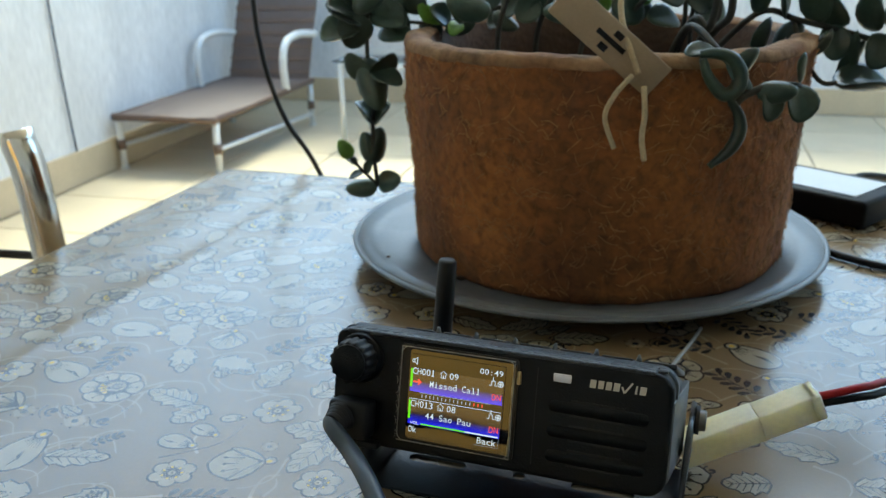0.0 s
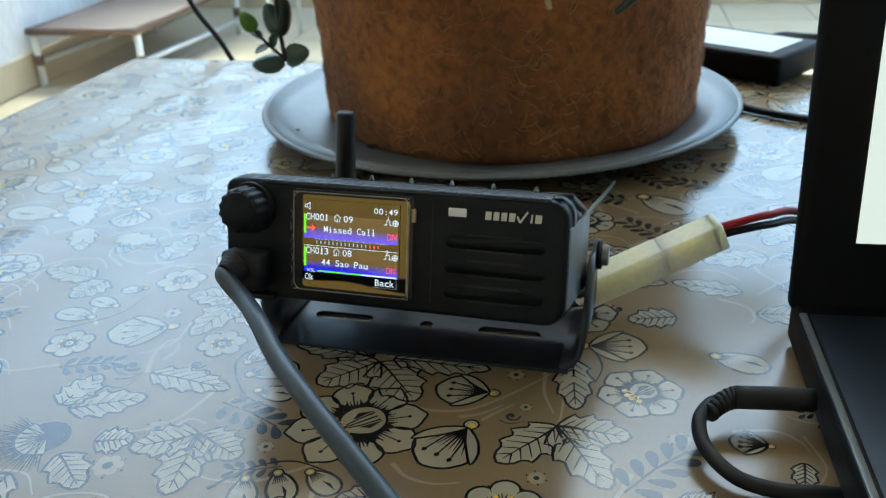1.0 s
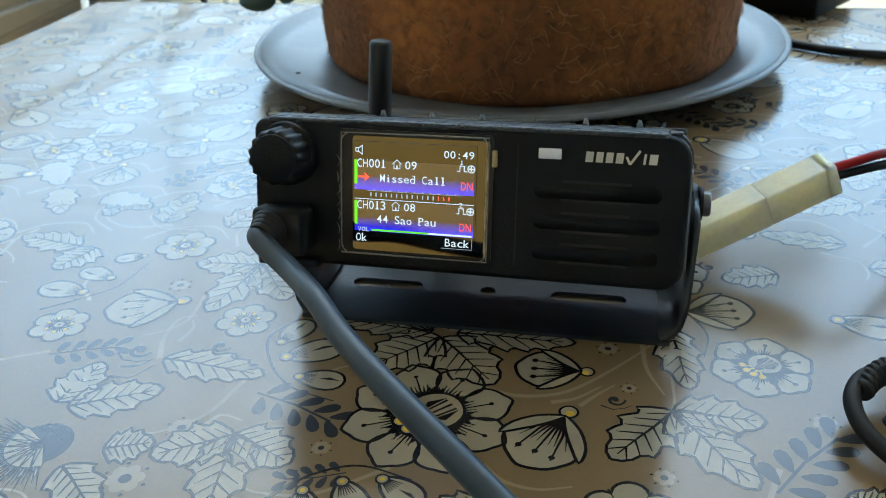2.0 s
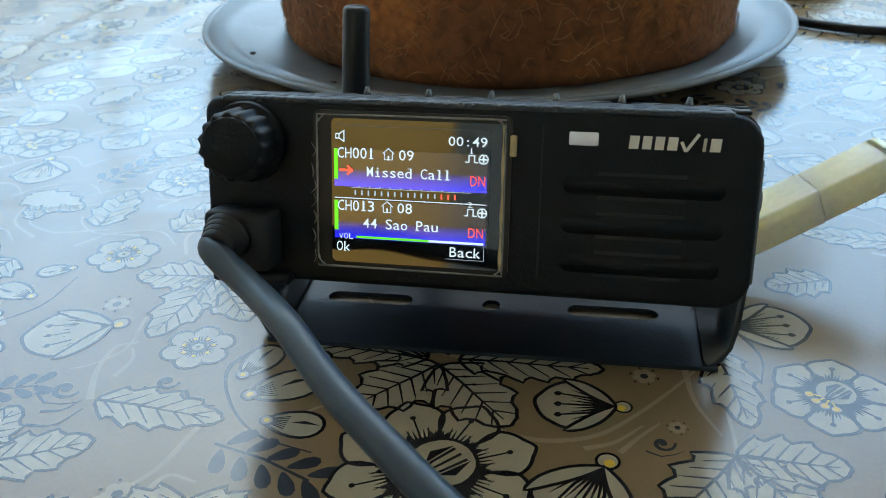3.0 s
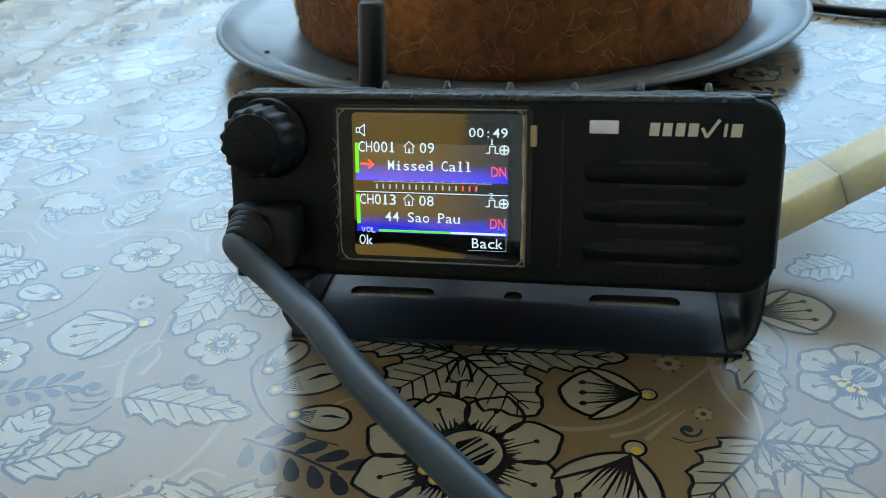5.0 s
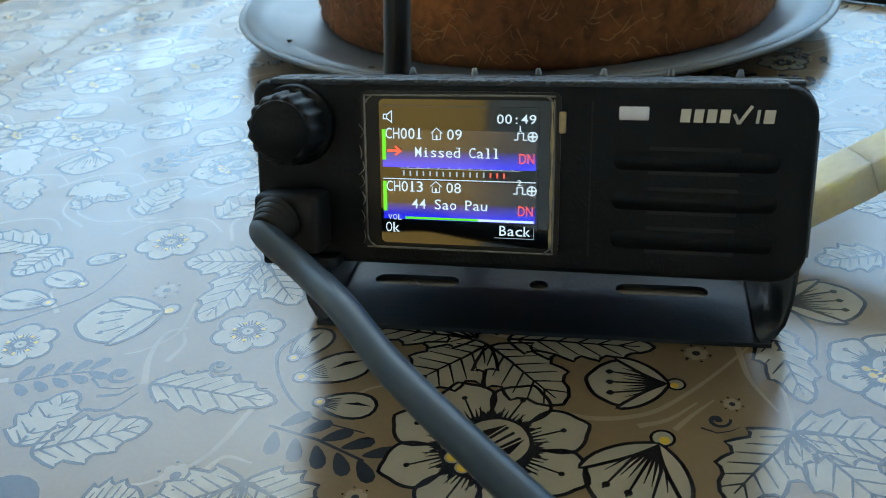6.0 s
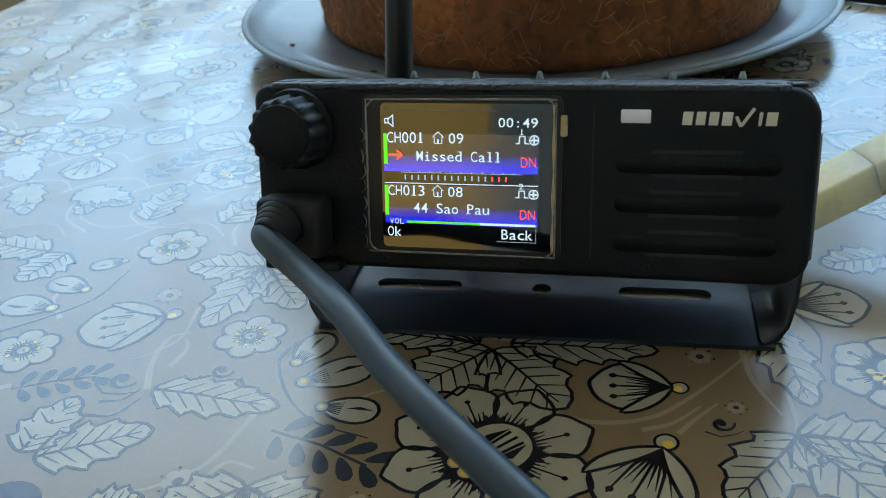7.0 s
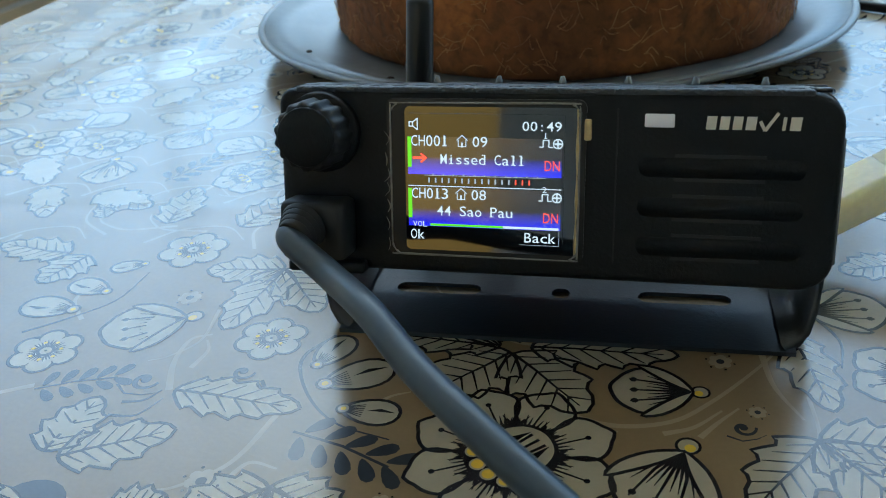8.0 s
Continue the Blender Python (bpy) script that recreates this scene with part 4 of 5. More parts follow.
for x, w in mark:
    part("maker_mark", slab([(x - 0.0001, 0.0107), (x + w - 0.0001, 0.0107), (x + w + 0.0001, 0.0129), (x + 0.0001, 0.0129)], -0.0003, 0.0003), M_LOGO, radio, smooth=False)
bm = bmesh.new()
for x0, z0, x1, z1 in ((0.0360, 0.0122, 0.0368, 0.0106), (0.0368, 0.0106, 0.0388, 0.0136)):
    a, b = Vector((x0, -0.00035, z0)), Vector((x1, -0.00035, z1))
    s = (b - a).normalized().cross(Vector((0, 1, 0))) * 0.00027
    bm.faces.new([bm.verts.new(p) for p in (a - s, b - s, b + s, a + s)])
part("maker_mark", bm, M_LOGO, radio, smooth=False)
part("panel_seam", box(0.0125, 0.0128, -0.00012, 0.0004, -0.0135, 0.0140), M_RUBBER, radio, smooth=False)
for i in range(3):
    zc = 0.0040 - 0.0070 * i
    outline = rounded(0.0165, 0.0440, zc - 0.0017, zc + 0.0017, (0.0016,) * 4, 5)
    bm = slab(outline, -0.00008, 0.0004)
    bmesh.ops.bevel(bm, geom=[e for e in bm.edges if all(abs(v.co.y + 0.00008) < 1e-6 for v in e.verts)], offset=0.00006, segments=2, affect="EDGES")
    part("speaker_rib", bm, M_CASE, radio)
    for dz in (0.0026, -0.0026):
        part("speaker_slot", box(0.0225, 0.0375, -0.00005, 0.0002, zc + dz * 0.8 - 0.0003, zc + dz * 0.8 + 0.0003), M_RUBBER, radio, smooth=False)

# volume knob: scalloped rubber
KX, KZ, KR = -0.0412, 0.0090, 0.0063
part("knob_collar", cyl((KX, 0.0005, KZ), (KX, -0.0020, KZ), 0.0076, 0.0072, 40), M_CASE, radio)
bm = bmesh.new()
rings = []
for y, s in ((-0.0018, 1.0), (-0.0072, 0.98), (-0.0082, 0.94), (-0.0086, 0.86)):
    rings.append([bm.verts.new((KX + KR * s * (1 + 0.045 * math.cos(15 * a)) * math.cos(a), y, KZ + KR * s * (1 + 0.045 * math.cos(15 * a)) * math.sin(a))) for a in np.linspace(0, 2 * math.pi, 121)[:-1]])
for p, q in zip(rings, rings[1:]):
    for k in range(120):
        bm.faces.new((p[k], q[k], q[(k + 1) % 120], p[(k + 1) % 120]))
bm.faces.new(list(reversed(rings[-1])))
bmesh.ops.recalc_face_normals(bm, faces=bm.faces)
knob = part("knob", bm, M_RUBBER, radio, "scalloped black rubber volume knob")
part("knob_cap", cyl((KX, -0.0085, KZ), (KX, -0.0090, KZ), 0.0054, 0.0051, 36), M_CASE, knob)

# microphone plug, boot and socket frame
part("lower_lip", box(-0.0480, -0.0330, -0.0030, 0.0010, -0.0172, -0.0150, 0.0006), M_CASE, radio)

# antenna on the back
ant = part("antenna", cyl((-0.004, 0.301, 0.016), (-0.0002, 0.3032, 0.0597), 0.0036, 0.0033, 24, bevel=0.0013), M_ANTENNA, radio, "short black rubber antenna")
ant.matrix_parent_inverse = RADIO.inverted()
arm = part("antenna_base", tube([RADIO @ Vector((-0.018, DEPTH - 0.002, -0.006)), (0.012, 0.292, 0.018), (-0.0025, 0.301, 0.0165), (-0.004, 0.301, 0.022)], 0.0036, 14), M_RUBBER, radio)
arm.matrix_parent_inverse = RADIO.inverted()

# U bracket: base plate on the table with slots, two upright arms
BR = pose(0, 0, 0, 0, 0, -19.2)
fl = BR.inverted() @ Vector((-0.030, 0.254, 0))
fr = BR.inverted() @ Vector((0.0625, 0.2225, 0))
bx0, bx1, by = fl.x - 0.001, fr.x + 0.001, (fl.y + fr.y) / 2
PLATE_D = 0.036


bracket = tagged(empty("mounting_bracket", BR @ pose((bx0 + bx1) / 2, by, 0)), "dark painted steel mounting bracket standing on the cloth", "bracket")
HB = (bx1 - bx0) / 2


def holed_plate():
    """The base plate with two long slots and a round hole cut through."""
    bm = bmesh.new()
    y0, y1, z0, z1 = 0.0, PLATE_D, 0.0002, 0.0012
    holes = [("slot", -0.0388, -0.0189, 0.0187, 0.0022), ("slot", 0.0166, 0.0366, 0.0187, 0.0022), ("slot", -0.0027, 0.0015, 0.0187, 0.0021)]
    cells = []
    cuts = sorted([-HB + 0.0022, HB - 0.0022, *[h[1] for h in holes], *[h[2] for h in holes]])
    for a, b in zip(cuts, cuts[1:]):
        hole = any(abs(a - h[1]) < 1e-9 for h in holes)
        if not hole:
            cells.append((a, b, y0, y1, None))
            continue
        cells.append((a, b, y0, y1, (0.0187, 0.0022)))
    m = 0.0187
    for a, b, c, d, hole in cells:
        if hole is None:
            polys = [[(a, c), (b, c), (b, m), (b, d), (a, d), (a, m)]]
        else:
            m, r = hole
            n = 8
            arc_l = [(a + r - r * math.sin(t), m - r * math.cos(t)) for t in np.linspace(0, math.pi, n)]
            arc_r = [(b - r + r * math.sin(t), m - r * math.cos(t)) for t in np.linspace(0, math.pi, n)]
            arc_l.insert(n // 2, (a, m)), arc_r.insert(n // 2, (b, m))
            h = n // 2
            polys = [[(a, c), (b, c), *reversed(arc_r[:h + 1]), *arc_l[:h + 1]], [*arc_l[h:], *reversed(arc_r[h:]), (b, d), (a, d)]]
        for poly in polys:
            bm.faces.new([bm.verts.new((x, y, z1)) for x, y in poly])
    bmesh.ops.remove_doubles(bm, verts=bm.verts, dist=1e-6)
    grown = bmesh.ops.extrude_face_region(bm, geom=list(bm.faces))["geom"]
    for v in grown:
        if isinstance(v, bmesh.types.BMVert):
            v.co.z = z0
    bmesh.ops.recalc_face_normals(bm, faces=bm.faces)
    return bm


part("base_plate", holed_plate(), M_BRACKET, bracket, smooth=False)
for s in (-1, 1):
    # arm: bends up from the plate, rising towards the screw
    prof = [(HB - 0.0036, 0.0006), (HB - 0.0012, 0.0010), (HB + 0.0008, 0.0030), (HB + 0.0021, 0.0075), (HB + 0.0029, 0.0300)]
    bm = bmesh.new()
    outer, inner = [], []
    for k, (x, z) in enumerate(prof):
        f = k / (len(prof) - 1)
        ya, yb = (0.0008 + 0.007 * f, PLATE_D - 0.004 * f)
        outer.append([bm.verts.new((s * x, y, z)) for y in (ya, yb)])
        inner.append([bm.verts.new((s * (x - 0.0015), y, z + (0.0016 if k < 2 else 0.0006))) for y in (ya, yb)])
    for r in (outer, inner):
        for a, b in zip(r, r[1:]):
            bm.faces.new((a[0], a[1], b[1], b[0]))
    for a, b, c, d in zip(outer, outer[1:], inner, inner[1:]):
        bm.faces.new((a[0], b[0], d[0], c[0]))
        bm.faces.new((a[1], b[1], d[1], c[1]))
    bm.faces.new((outer[-1][0], outer[-1][1], inner[-1][1], inner[-1][0]))
    bmesh.ops.recalc_face_normals(bm, faces=bm.faces)
    part("arm", bm, M_BRACKET, bracket)
    screw = part("thumb_screw", cyl((s * (HB + 0.0036), 0.0265, 0.0270), (s * (HB + 0.0062), 0.0265, 0.0270), 0.0034, 0.0032, 18, bevel=0.0005), M_SCREW, bracket, "nickel thumb screw")
    part("washer", cyl((s * (HB + 0.0028), 0.0265, 0.0270), (s * (HB + 0.0042), 0.0265, 0.0270), 0.0044, 0.0044, 24), M_RUBBER, bracket)

# microphone cord, from the plug out towards the table's front
start = RADIO @ Vector((-0.0430, -0.0090, -0.0078))
second = RADIO @ Vector((-0.0431, -0.0130, -0.0086))
mic = tagged(empty("microphone_cord", RADIO), "thick grey microphone cord plugged into the radio", "cable")
RI = RADIO.inverted()
part("plug_shell", box(-0.0475, -0.0350, -0.0075, 0.0005, -0.0138, -0.0028, 0.0014, 3), M_RUBBER, mic, "square black microphone plug")
for i in range(4):
    part("plug_boot", cyl((-0.0427, -0.0073 - 0.0014 * i, -0.0072 - 0.0003 * i), (-0.0430, -0.0086 - 0.0014 * i, -0.0076 - 0.0003 * i), 0.0047 - 0.0004 * i, 0.0043 - 0.0004 * i, 24, bevel=0.0003), M_RUBBER, mic)
part("cord", tube([RI @ Vector(p) for p in (start, second, (-0.0278, 0.2182, 0.0347), (-0.0224, 0.2045, 0.0353), (-0.0170, 0.1903, 0.0337), (-0.0095, 0.1746, 0.0323), (-0.0003, 0.1579, 0.0299), (0.0100, 0.1406, 0.0262), (0.0207, 0.1230, 0.0215), (0.0360, 0.0970, 0.0125), (0.060, 0.050, 0.0032), (0.075, -0.05, 0.0032), (0.06, -0.15, 0.0032))], 0.0025, 18), M_CORD, mic)

# ---- plant pot on its saucer ----
POT = Vector((0.081, 0.479, 0.0))
CRUMBS = [(0.0060, 0.4110, 0.0092, 0.0016), (-0.0030, 0.3960, 0.0105, 0.0009), (-0.0310, 0.4400, 0.0108, 0.0008)]
saucer = tagged(empty("saucer", pose(0.0745, 0.4775, 0.0)), "grey plastic plant saucer on the cloth", "saucer")
part("dish", lathe([(0.001, 0.0012), (0.090, 0.0012), (0.098, 0.0030), (0.112, 0.0075), (0.1232, 0.0108), (0.1232, 0.0132), (0.111, 0.0105), (0.100, 0.0068), (0.001, 0.0062)], 96), M_SAUCER, saucer)
part("rim", lathe([(0.1232, 0.0106), (0.1254, 0.0113), (0.1262, 0.0122), (0.1256, 0.0131), (0.1244, 0.0134), (0.1232, 0.0132)], 96, hollow=True), M_SAUCER, saucer)


for x, y, z, r in CRUMBS:
    bm = bmesh.new()
    bmesh.ops.create_icosphere(bm, subdivisions=2, radius=r)
    for v in bm.verts:
        v.co = Vector((v.co.x * 1.5, v.co.y, v.co.z * 0.6)) * (1 + 0.35 * noise.noise(v.co * 900))
    ob = tagged(link("soil_crumb", bm, M_SOIL), "dark crumb of soil lying on the grey saucer", "crumb", "crumbs on the saucer")
    ob.location = (x, y, z + r * 0.5)


def lumps(a, r, z):
    q = (math.cos(a) * 2.2, math.sin(a) * 2.2, z * 30)
    return 0.0022 * noise.noise(q) + 0.0009 * noise.noise((q[0] * 6, q[1] * 6, z * 150)), 0.0012 * noise.noise((q[0] * 4, q[1] * 4, 3.0)) * (1 if z > 0.1 else 0)


pot = tagged(empty("plant_pot", Matrix.Translation(POT)), "round plant pot of rough brown fibre with a worn rim", "plant pot")
prof = [(0.001, 0.0063), (0.0955, 0.0063)] + [(0.0975 + 0.0050 * t, 0.0085 + 0.1065 * t) for t in np.linspace(0, 1, 26)]
part("pot_wall", lathe(prof + [(0.0895, 0.1152), (0.0880, 0.060), (0.001, 0.058)], 128, wobble=lumps), M_COIR, pot)
part("pot_rim", lathe([(0.0902, 0.1125), (0.1018, 0.1125), (0.1034, 0.1150), (0.1022, 0.1180), (0.0960, 0.1192), (0.0905, 0.1180), (0.0892, 0.1150)], 128, wobble=lambda a, r, z: (lumps(a, r, 0.115)[0], 1.4 * lumps(a, r, 0.115)[1]), hollow=True), M_COIR_RIM, pot, "pale worn fibre rim")
part("pot_lining", lathe([(0.0872, 0.071), (0.0897, 0.071), (0.0888, 0.1166), (0.0878, 0.1168)], 96, wobble=lambda a, r, z: (lumps(a, r, z)[0] * 0.5, 0), hollow=True), M_LINING, pot, "dark inner wall")
rng = random.Random(5)
bm = bmesh.new()
for k in range(1100):
    a, z, tilt, size = rng.uniform(math.pi * 0.95, math.pi * 2.05), rng.uniform(0.010, 0.114), rng.uniform(-1.3, 1.3), rng.uniform(0.003, 0.010)
    pts = []
    for t in (-0.5, 0.0, 0.5):
        aa, zz = a + t * size * math.cos(tilt) / 0.1, min(0.116, max(0.008, z + t * size * math.sin(tilt) + 0.0012 * math.sin(t * 5 + k)))
        rr = 0.0975 + 0.0050 * (zz - 0.0085) / 0.1065 + lumps(aa, 0, zz)[0] + 0.0003 + (0.0006 if t else 0.0001)
        pts.append((rr * math.cos(aa), rr * math.sin(aa), zz))
    tube(pts, 0.00011 + 0.00010 * rng.random(), 4, 3, bm)
part("loose_fibre", bm, M_STRAND, pot, "fine loose fibres on the pot wall")["kind"] = "stuff"
part("soil", lathe([(0.001, 0.059), (0.0878, 0.0600), (0.0878, 0.0700), (0.05, 0.078), (0.001, 0.080)], 48, wobble=lambda a, r, z: (0, 0.003 * noise.noise((r * 60 * math.cos(a), r * 60 * math.sin(a), 1)))), M_SOIL, pot, "dark dry soil")

# ---- trailing plant ----
plant = tagged(empty("trailing_plant", Matrix.Translation(POT + Vector((0, 0, 0.079)))), "trailing succulent with dark round leaves, hanging over the pot's rim", "plant")
PI_ = plant.matrix_world.inverted()


def leaf_mesh(name, long, wide, material, cup):
    bm = bmesh.new()
    rings = []
    n = 14
    for s, z in ((1.0, 0.0), (0.82, 0.0011), (0.4, 0.0016)):
        rings.append([bm.verts.new((long * (0.5 + 0.5 * s * math.cos(a)), wide / 2 * s * math.sin(a) * (1 - 0.18 * math.cos(a)), z + cup * ((s * math.sin(a)) ** 2 + 0.6 * (0.5 + 0.5 * s * math.cos(a)) ** 2))) for a in np.linspace(0, 2 * math.pi, n + 1)[:-1]])
    low = [[bm.verts.new(v.co - Vector((0, 0, 2 * (0.0, 0.0009, 0.0012)[i] + 0.0002))) for v in r] for i, r in enumerate(rings)]
    for r, flip in ((rings, False), (low, True)):
        for a, b in zip(r, r[1:]):
            for k in range(n):
                f = (a[k], a[(k + 1) % n], b[(k + 1) % n], b[k])
                bm.faces.new(tuple(reversed(f)) if flip else f)
        c = bm.verts.new(sum((v.co for v in r[-1]), Vector()) / n)
        for k in range(n):
            f = (r[-1][k], r[-1][(k + 1) % n], c)
            bm.faces.new(tuple(reversed(f)) if flip else f)
    for k in range(n):
        bm.faces.new((rings[0][(k + 1) % n], rings[0][k], low[0][k], low[0][(k + 1) % n]))
    me = bpy.data.meshes.new(name)
    bm.to_mesh(me)
    bm.free()
    for p in me.polygons:
        p.use_smooth = True
    me.materials.append(material)
    return me


LEAVES = [leaf_mesh("leaf", 0.020, 0.015, M_LEAF, 0.003), leaf_mesh("leaf", 0.022, 0.013, M_LEAF, -0.004), leaf_mesh("leaf", 0.017, 0.015, M_LEAF, 0.005)]
YOUNG = leaf_mesh("leaf", 0.013, 0.009, M_YOUNG, 0.002)
rng = random.Random(11)


def stem(points, r=0.0012):
    ob = part("stem", tube([PI_ @ Vector(p) for p in points], r, 8, 6), M_STEM, plant)
    return ob


def grow(ob, at, way, up=(0, -1, 0.3), size=1.0, mesh=None):
    """A leaf on a stem: foot at a place, pointing along a way, its face turned to up."""
    x = Vector(way).normalized()
    z = (Vector(up) - x * Vector(up).dot(x)).normalized()
    y = z.cross(x)
    m = Matrix((x, y, z)).transposed().to_4x4()
    lf = new("leaf", mesh or LEAVES[rng.randrange(3)])
    lf.parent = ob
    lf.matrix_local = Matrix.Translation(PI_ @ Vector(at)) @ m @ Matrix.Scale(size, 4)
    return lf


# the long stem that hangs beside the pot
hang = stem([(0.012, 0.47, 0.150), (-0.010, 0.487, 0.160), (-0.030, 0.497, 0.152), (-0.0405, 0.500, 0.128), (-0.0420, 0.500, 0.105), (-0.0405, 0.500, 0.080), (-0.0410, 0.500, 0.055), (-0.0395, 0.500, 0.032)])
for at, way, up, size in (((-0.0395, 0.5, 0.032), (-1, 0, -0.05), (0.2, -1, 0.5), 0.85), ((-0.0395, 0.5, 0.032), (1, 0, 0.28), (-0.2, -1, 0.5), 0.85), ((-0.041, 0.5, 0.045), (-0.3, 0, 1), (0, -1, 0.1), 0.85), ((-0.041, 0.5, 0.045), (0.25, 0, 1), (0.3, -1, 0), 0.95),
                          ((-0.0405, 0.5, 0.068), (-1, 0.2, 0.9), (0.8, -0.3, 0.6), 0.9), ((-0.0405, 0.5, 0.068), (1, -0.2, 0.8), (-0.8, -0.4, 0.5), 0.9), ((-0.041, 0.5, 0.092), (-0.9, 0, 1.2), (-0.6, -1, 0), 0.95), ((-0.041, 0.5, 0.092), (0.8, 0, 0.9), (0.7, -0.7, 0), 1.0),
                          ((-0.042, 0.5, 0.112), (-0.6, -0.2, 0.7), (0, -1, 0.2), 1.25), ((-0.042, 0.5, 0.105), (0.2, -0.3, -0.9), (0.2, -1, 0.1), 1.35), ((-0.041, 0.5, 0.124), (-0.9, 0, 0.2), (-0.3, -0.6, 0.7), 1.3), ((-0.040, 0.5, 0.127), (1, 0.1, -0.35), (0, -0.8, 0.6), 1.2),
                          ((-0.038, 0.5, 0.134), (-1, 0, 0.55), (0.1, -0.7, 0.8), 1.1), ((-0.036, 0.5, 0.140), (1, 0, 0.1), (0, -0.7, 0.6), 1.2), ((-0.030, 0.497, 0.150), (0.3, 0, 1), (0, -1, 0.2), 1.1), ((-0.030, 0.497, 0.148), (-0.5, -0.3, -0.6), (0.2, -1, 0.2), 1.2)):
    grow(hang, at, way, up, size)
shoot = stem([(-0.0395, 0.500, 0.033), (-0.047, 0.4985, 0.041), (-0.0535, 0.498, 0.049)], 0.0009)
grow(shoot, (-0.0535, 0.498, 0.049), (-0.5, 0, 0.85), (0.1, -1, 0.2), 0.95, YOUNG)
for at, way in (((-0.047, 0.4985, 0.041), (-1, 0, -0.55)), ((-0.046, 0.4985, 0.040), (0.5, 0, 0.8)), ((-0.050, 0.498, 0.045), (-0.9, 0.2, 0.3))):
    grow(shoot, at, way, (0.3, -0.3, 1), 0.45)

# a stem that crosses to the right behind the rim, with young tips
back = stem([(-0.041, 0.500, 0.127), (-0.024, 0.502, 0.123), (-0.004, 0.508, 0.121), (0.016, 0.512, 0.124), (0.040, 0.510, 0.132)], 0.001)
for k in range(16):
    t = k / 15
    x = -0.034 + 0.070 * t
    grow(back, (x, 0.503 + 0.007 * t, 0.1235 + 0.003 * math.sin(9 * t)), (rng.uniform(-0.9, 0.9), rng.uniform(-0.4, 0.3), (-1) ** k * 0.4 + 0.15), (rng.uniform(-0.4, 0.4), -0.8, 0.6), rng.uniform(0.75, 1.05), YOUNG if k in (5, 6, 9, 12) else None)
for at, way, size in (((-0.044, 0.499, 0.127), (-1, 0, 0.15), 1.15), ((-0.046, 0.499, 0.121), (-1, -0.1, -0.45), 1.25), ((-0.043, 0.499, 0.131), (-0.8, 0, 0.6), 1.0), ((-0.036, 0.499, 0.116), (1, 0, -0.1), 1.0), ((-0.0405, 0.4985, 0.098), (0.9, -0.1, -0.5), 0.95)):
    grow(hang, at, way, (0.1, -0.6, 0.8), size)

# curled stems over the front of the rim
front = stem([(0.100, 0.430, 0.100), (0.104, 0.400, 0.128), (0.110, 0.377, 0.122), (0.118, 0.372, 0.112), (0.1165, 0.370, 0.100), (0.122, 0.370, 0.104), (0.133, 0.373, 0.107), (0.146, 0.377, 0.106)], 0.0016)
for at, way, up, size in (((0.110, 0.376, 0.122), (-0.9, -0.2, -0.2), (0.3, -0.3, 0.9), 0.7), ((0.1135, 0.374, 0.119), (0.75, -0.2, -0.7), (0.6, -0.3, 0.7), 0.8), ((0.126, 0.371, 0.105), (0.9, -0.3, 0.1), (0, -0.9, 0.4), 0.75),
                          ((0.134, 0.373, 0.107), (-0.2, -0.2, -0.9), (0.3, -1, 0), 0.75), ((0.146, 0.377, 0.107), (-0.1, -0.2, -1), (0.1, -1, 0.1), 0.95), ((0.146, 0.377, 0.107), (0.1, -0.2, 0.9), (1, -0.3, 0), 0.6), ((0.118, 0.372, 0.112), (0.6, 0, 0.7), (0.5, -0.6, 0.5), 0.6)):
    grow(front, at, way, up, size)
part("curled_leaf", tube([PI_ @ Vector(p) for p in ((0.1033, 0.37, 0.1188), (0.1061, 0.37, 0.1114), (0.1123, 0.37, 0.1045), (0.1175, 0.37, 0.1059), (0.1189, 0.37, 0.1122), (0.1152, 0.37, 0.1185), (0.1088, 0.37, 0.1208), (0.1021, 0.37, 0.1205))], lambda t: 0.0016 + 0.0016 * math.sin(math.pi * t), 10, 6), M_LEAF, plant, "thick leaf curled into a ring")
part("curled_leaf", tube([PI_ @ Vector(p) for p in ((0.1144, 0.369, 0.1034), (0.1189, 0.369, 0.0969), (0.1204, 0.369, 0.0895), (0.1168, 0.369, 0.0814), (0.1089, 0.369, 0.0744))], lambda t: 0.0014 + 0.0022 * math.sin(math.pi * min(1, t * 1.05)) * (0.4 + 0.6 * t), 10, 6), M_LEAF, plant, "drooping leaf curved like a claw")
for pts in ([(0.098, 0.440, 0.090), (0.106, 0.402, 0.130), (0.111, 0.392, 0.128), (0.114, 0.388, 0.150)], [(0.108, 0.440, 0.090), (0.1125, 0.404, 0.125), (0.116, 0.398, 0.135), (0.112, 0.394, 0.152)], [(0.11, 0.45, 0.09), (0.117, 0.408, 0.124), (0.122, 0.40, 0.133), (0.121, 0.398, 0.150)]):
    stem(pts, 0.0017)

# stems at the far right of the pot
right = stem([(0.120, 0.46, 0.095), (0.150, 0.452, 0.128), (0.170, 0.450, 0.125), (0.190, 0.450, 0.120), (0.215, 0.452, 0.114), (0.238, 0.455, 0.118)], 0.0015)
for k in range(13):
    t = k / 12
    at = (0.150 + 0.085 * t, 0.451, 0.128 - 0.014 * t)
    grow(right, at, (rng.uniform(-0.6, 0.6), rng.uniform(-0.3, 0.3), (-1) ** k), (rng.uniform(-1, 1), -0.6, rng.uniform(-0.2, 0.6)), rng.uniform(0.85, 1.2))
low = stem([(0.168, 0.450, 0.124), (0.172, 0.442, 0.108), (0.180, 0.440, 0.097), (0.188, 0.440, 0.096)], 0.0012)
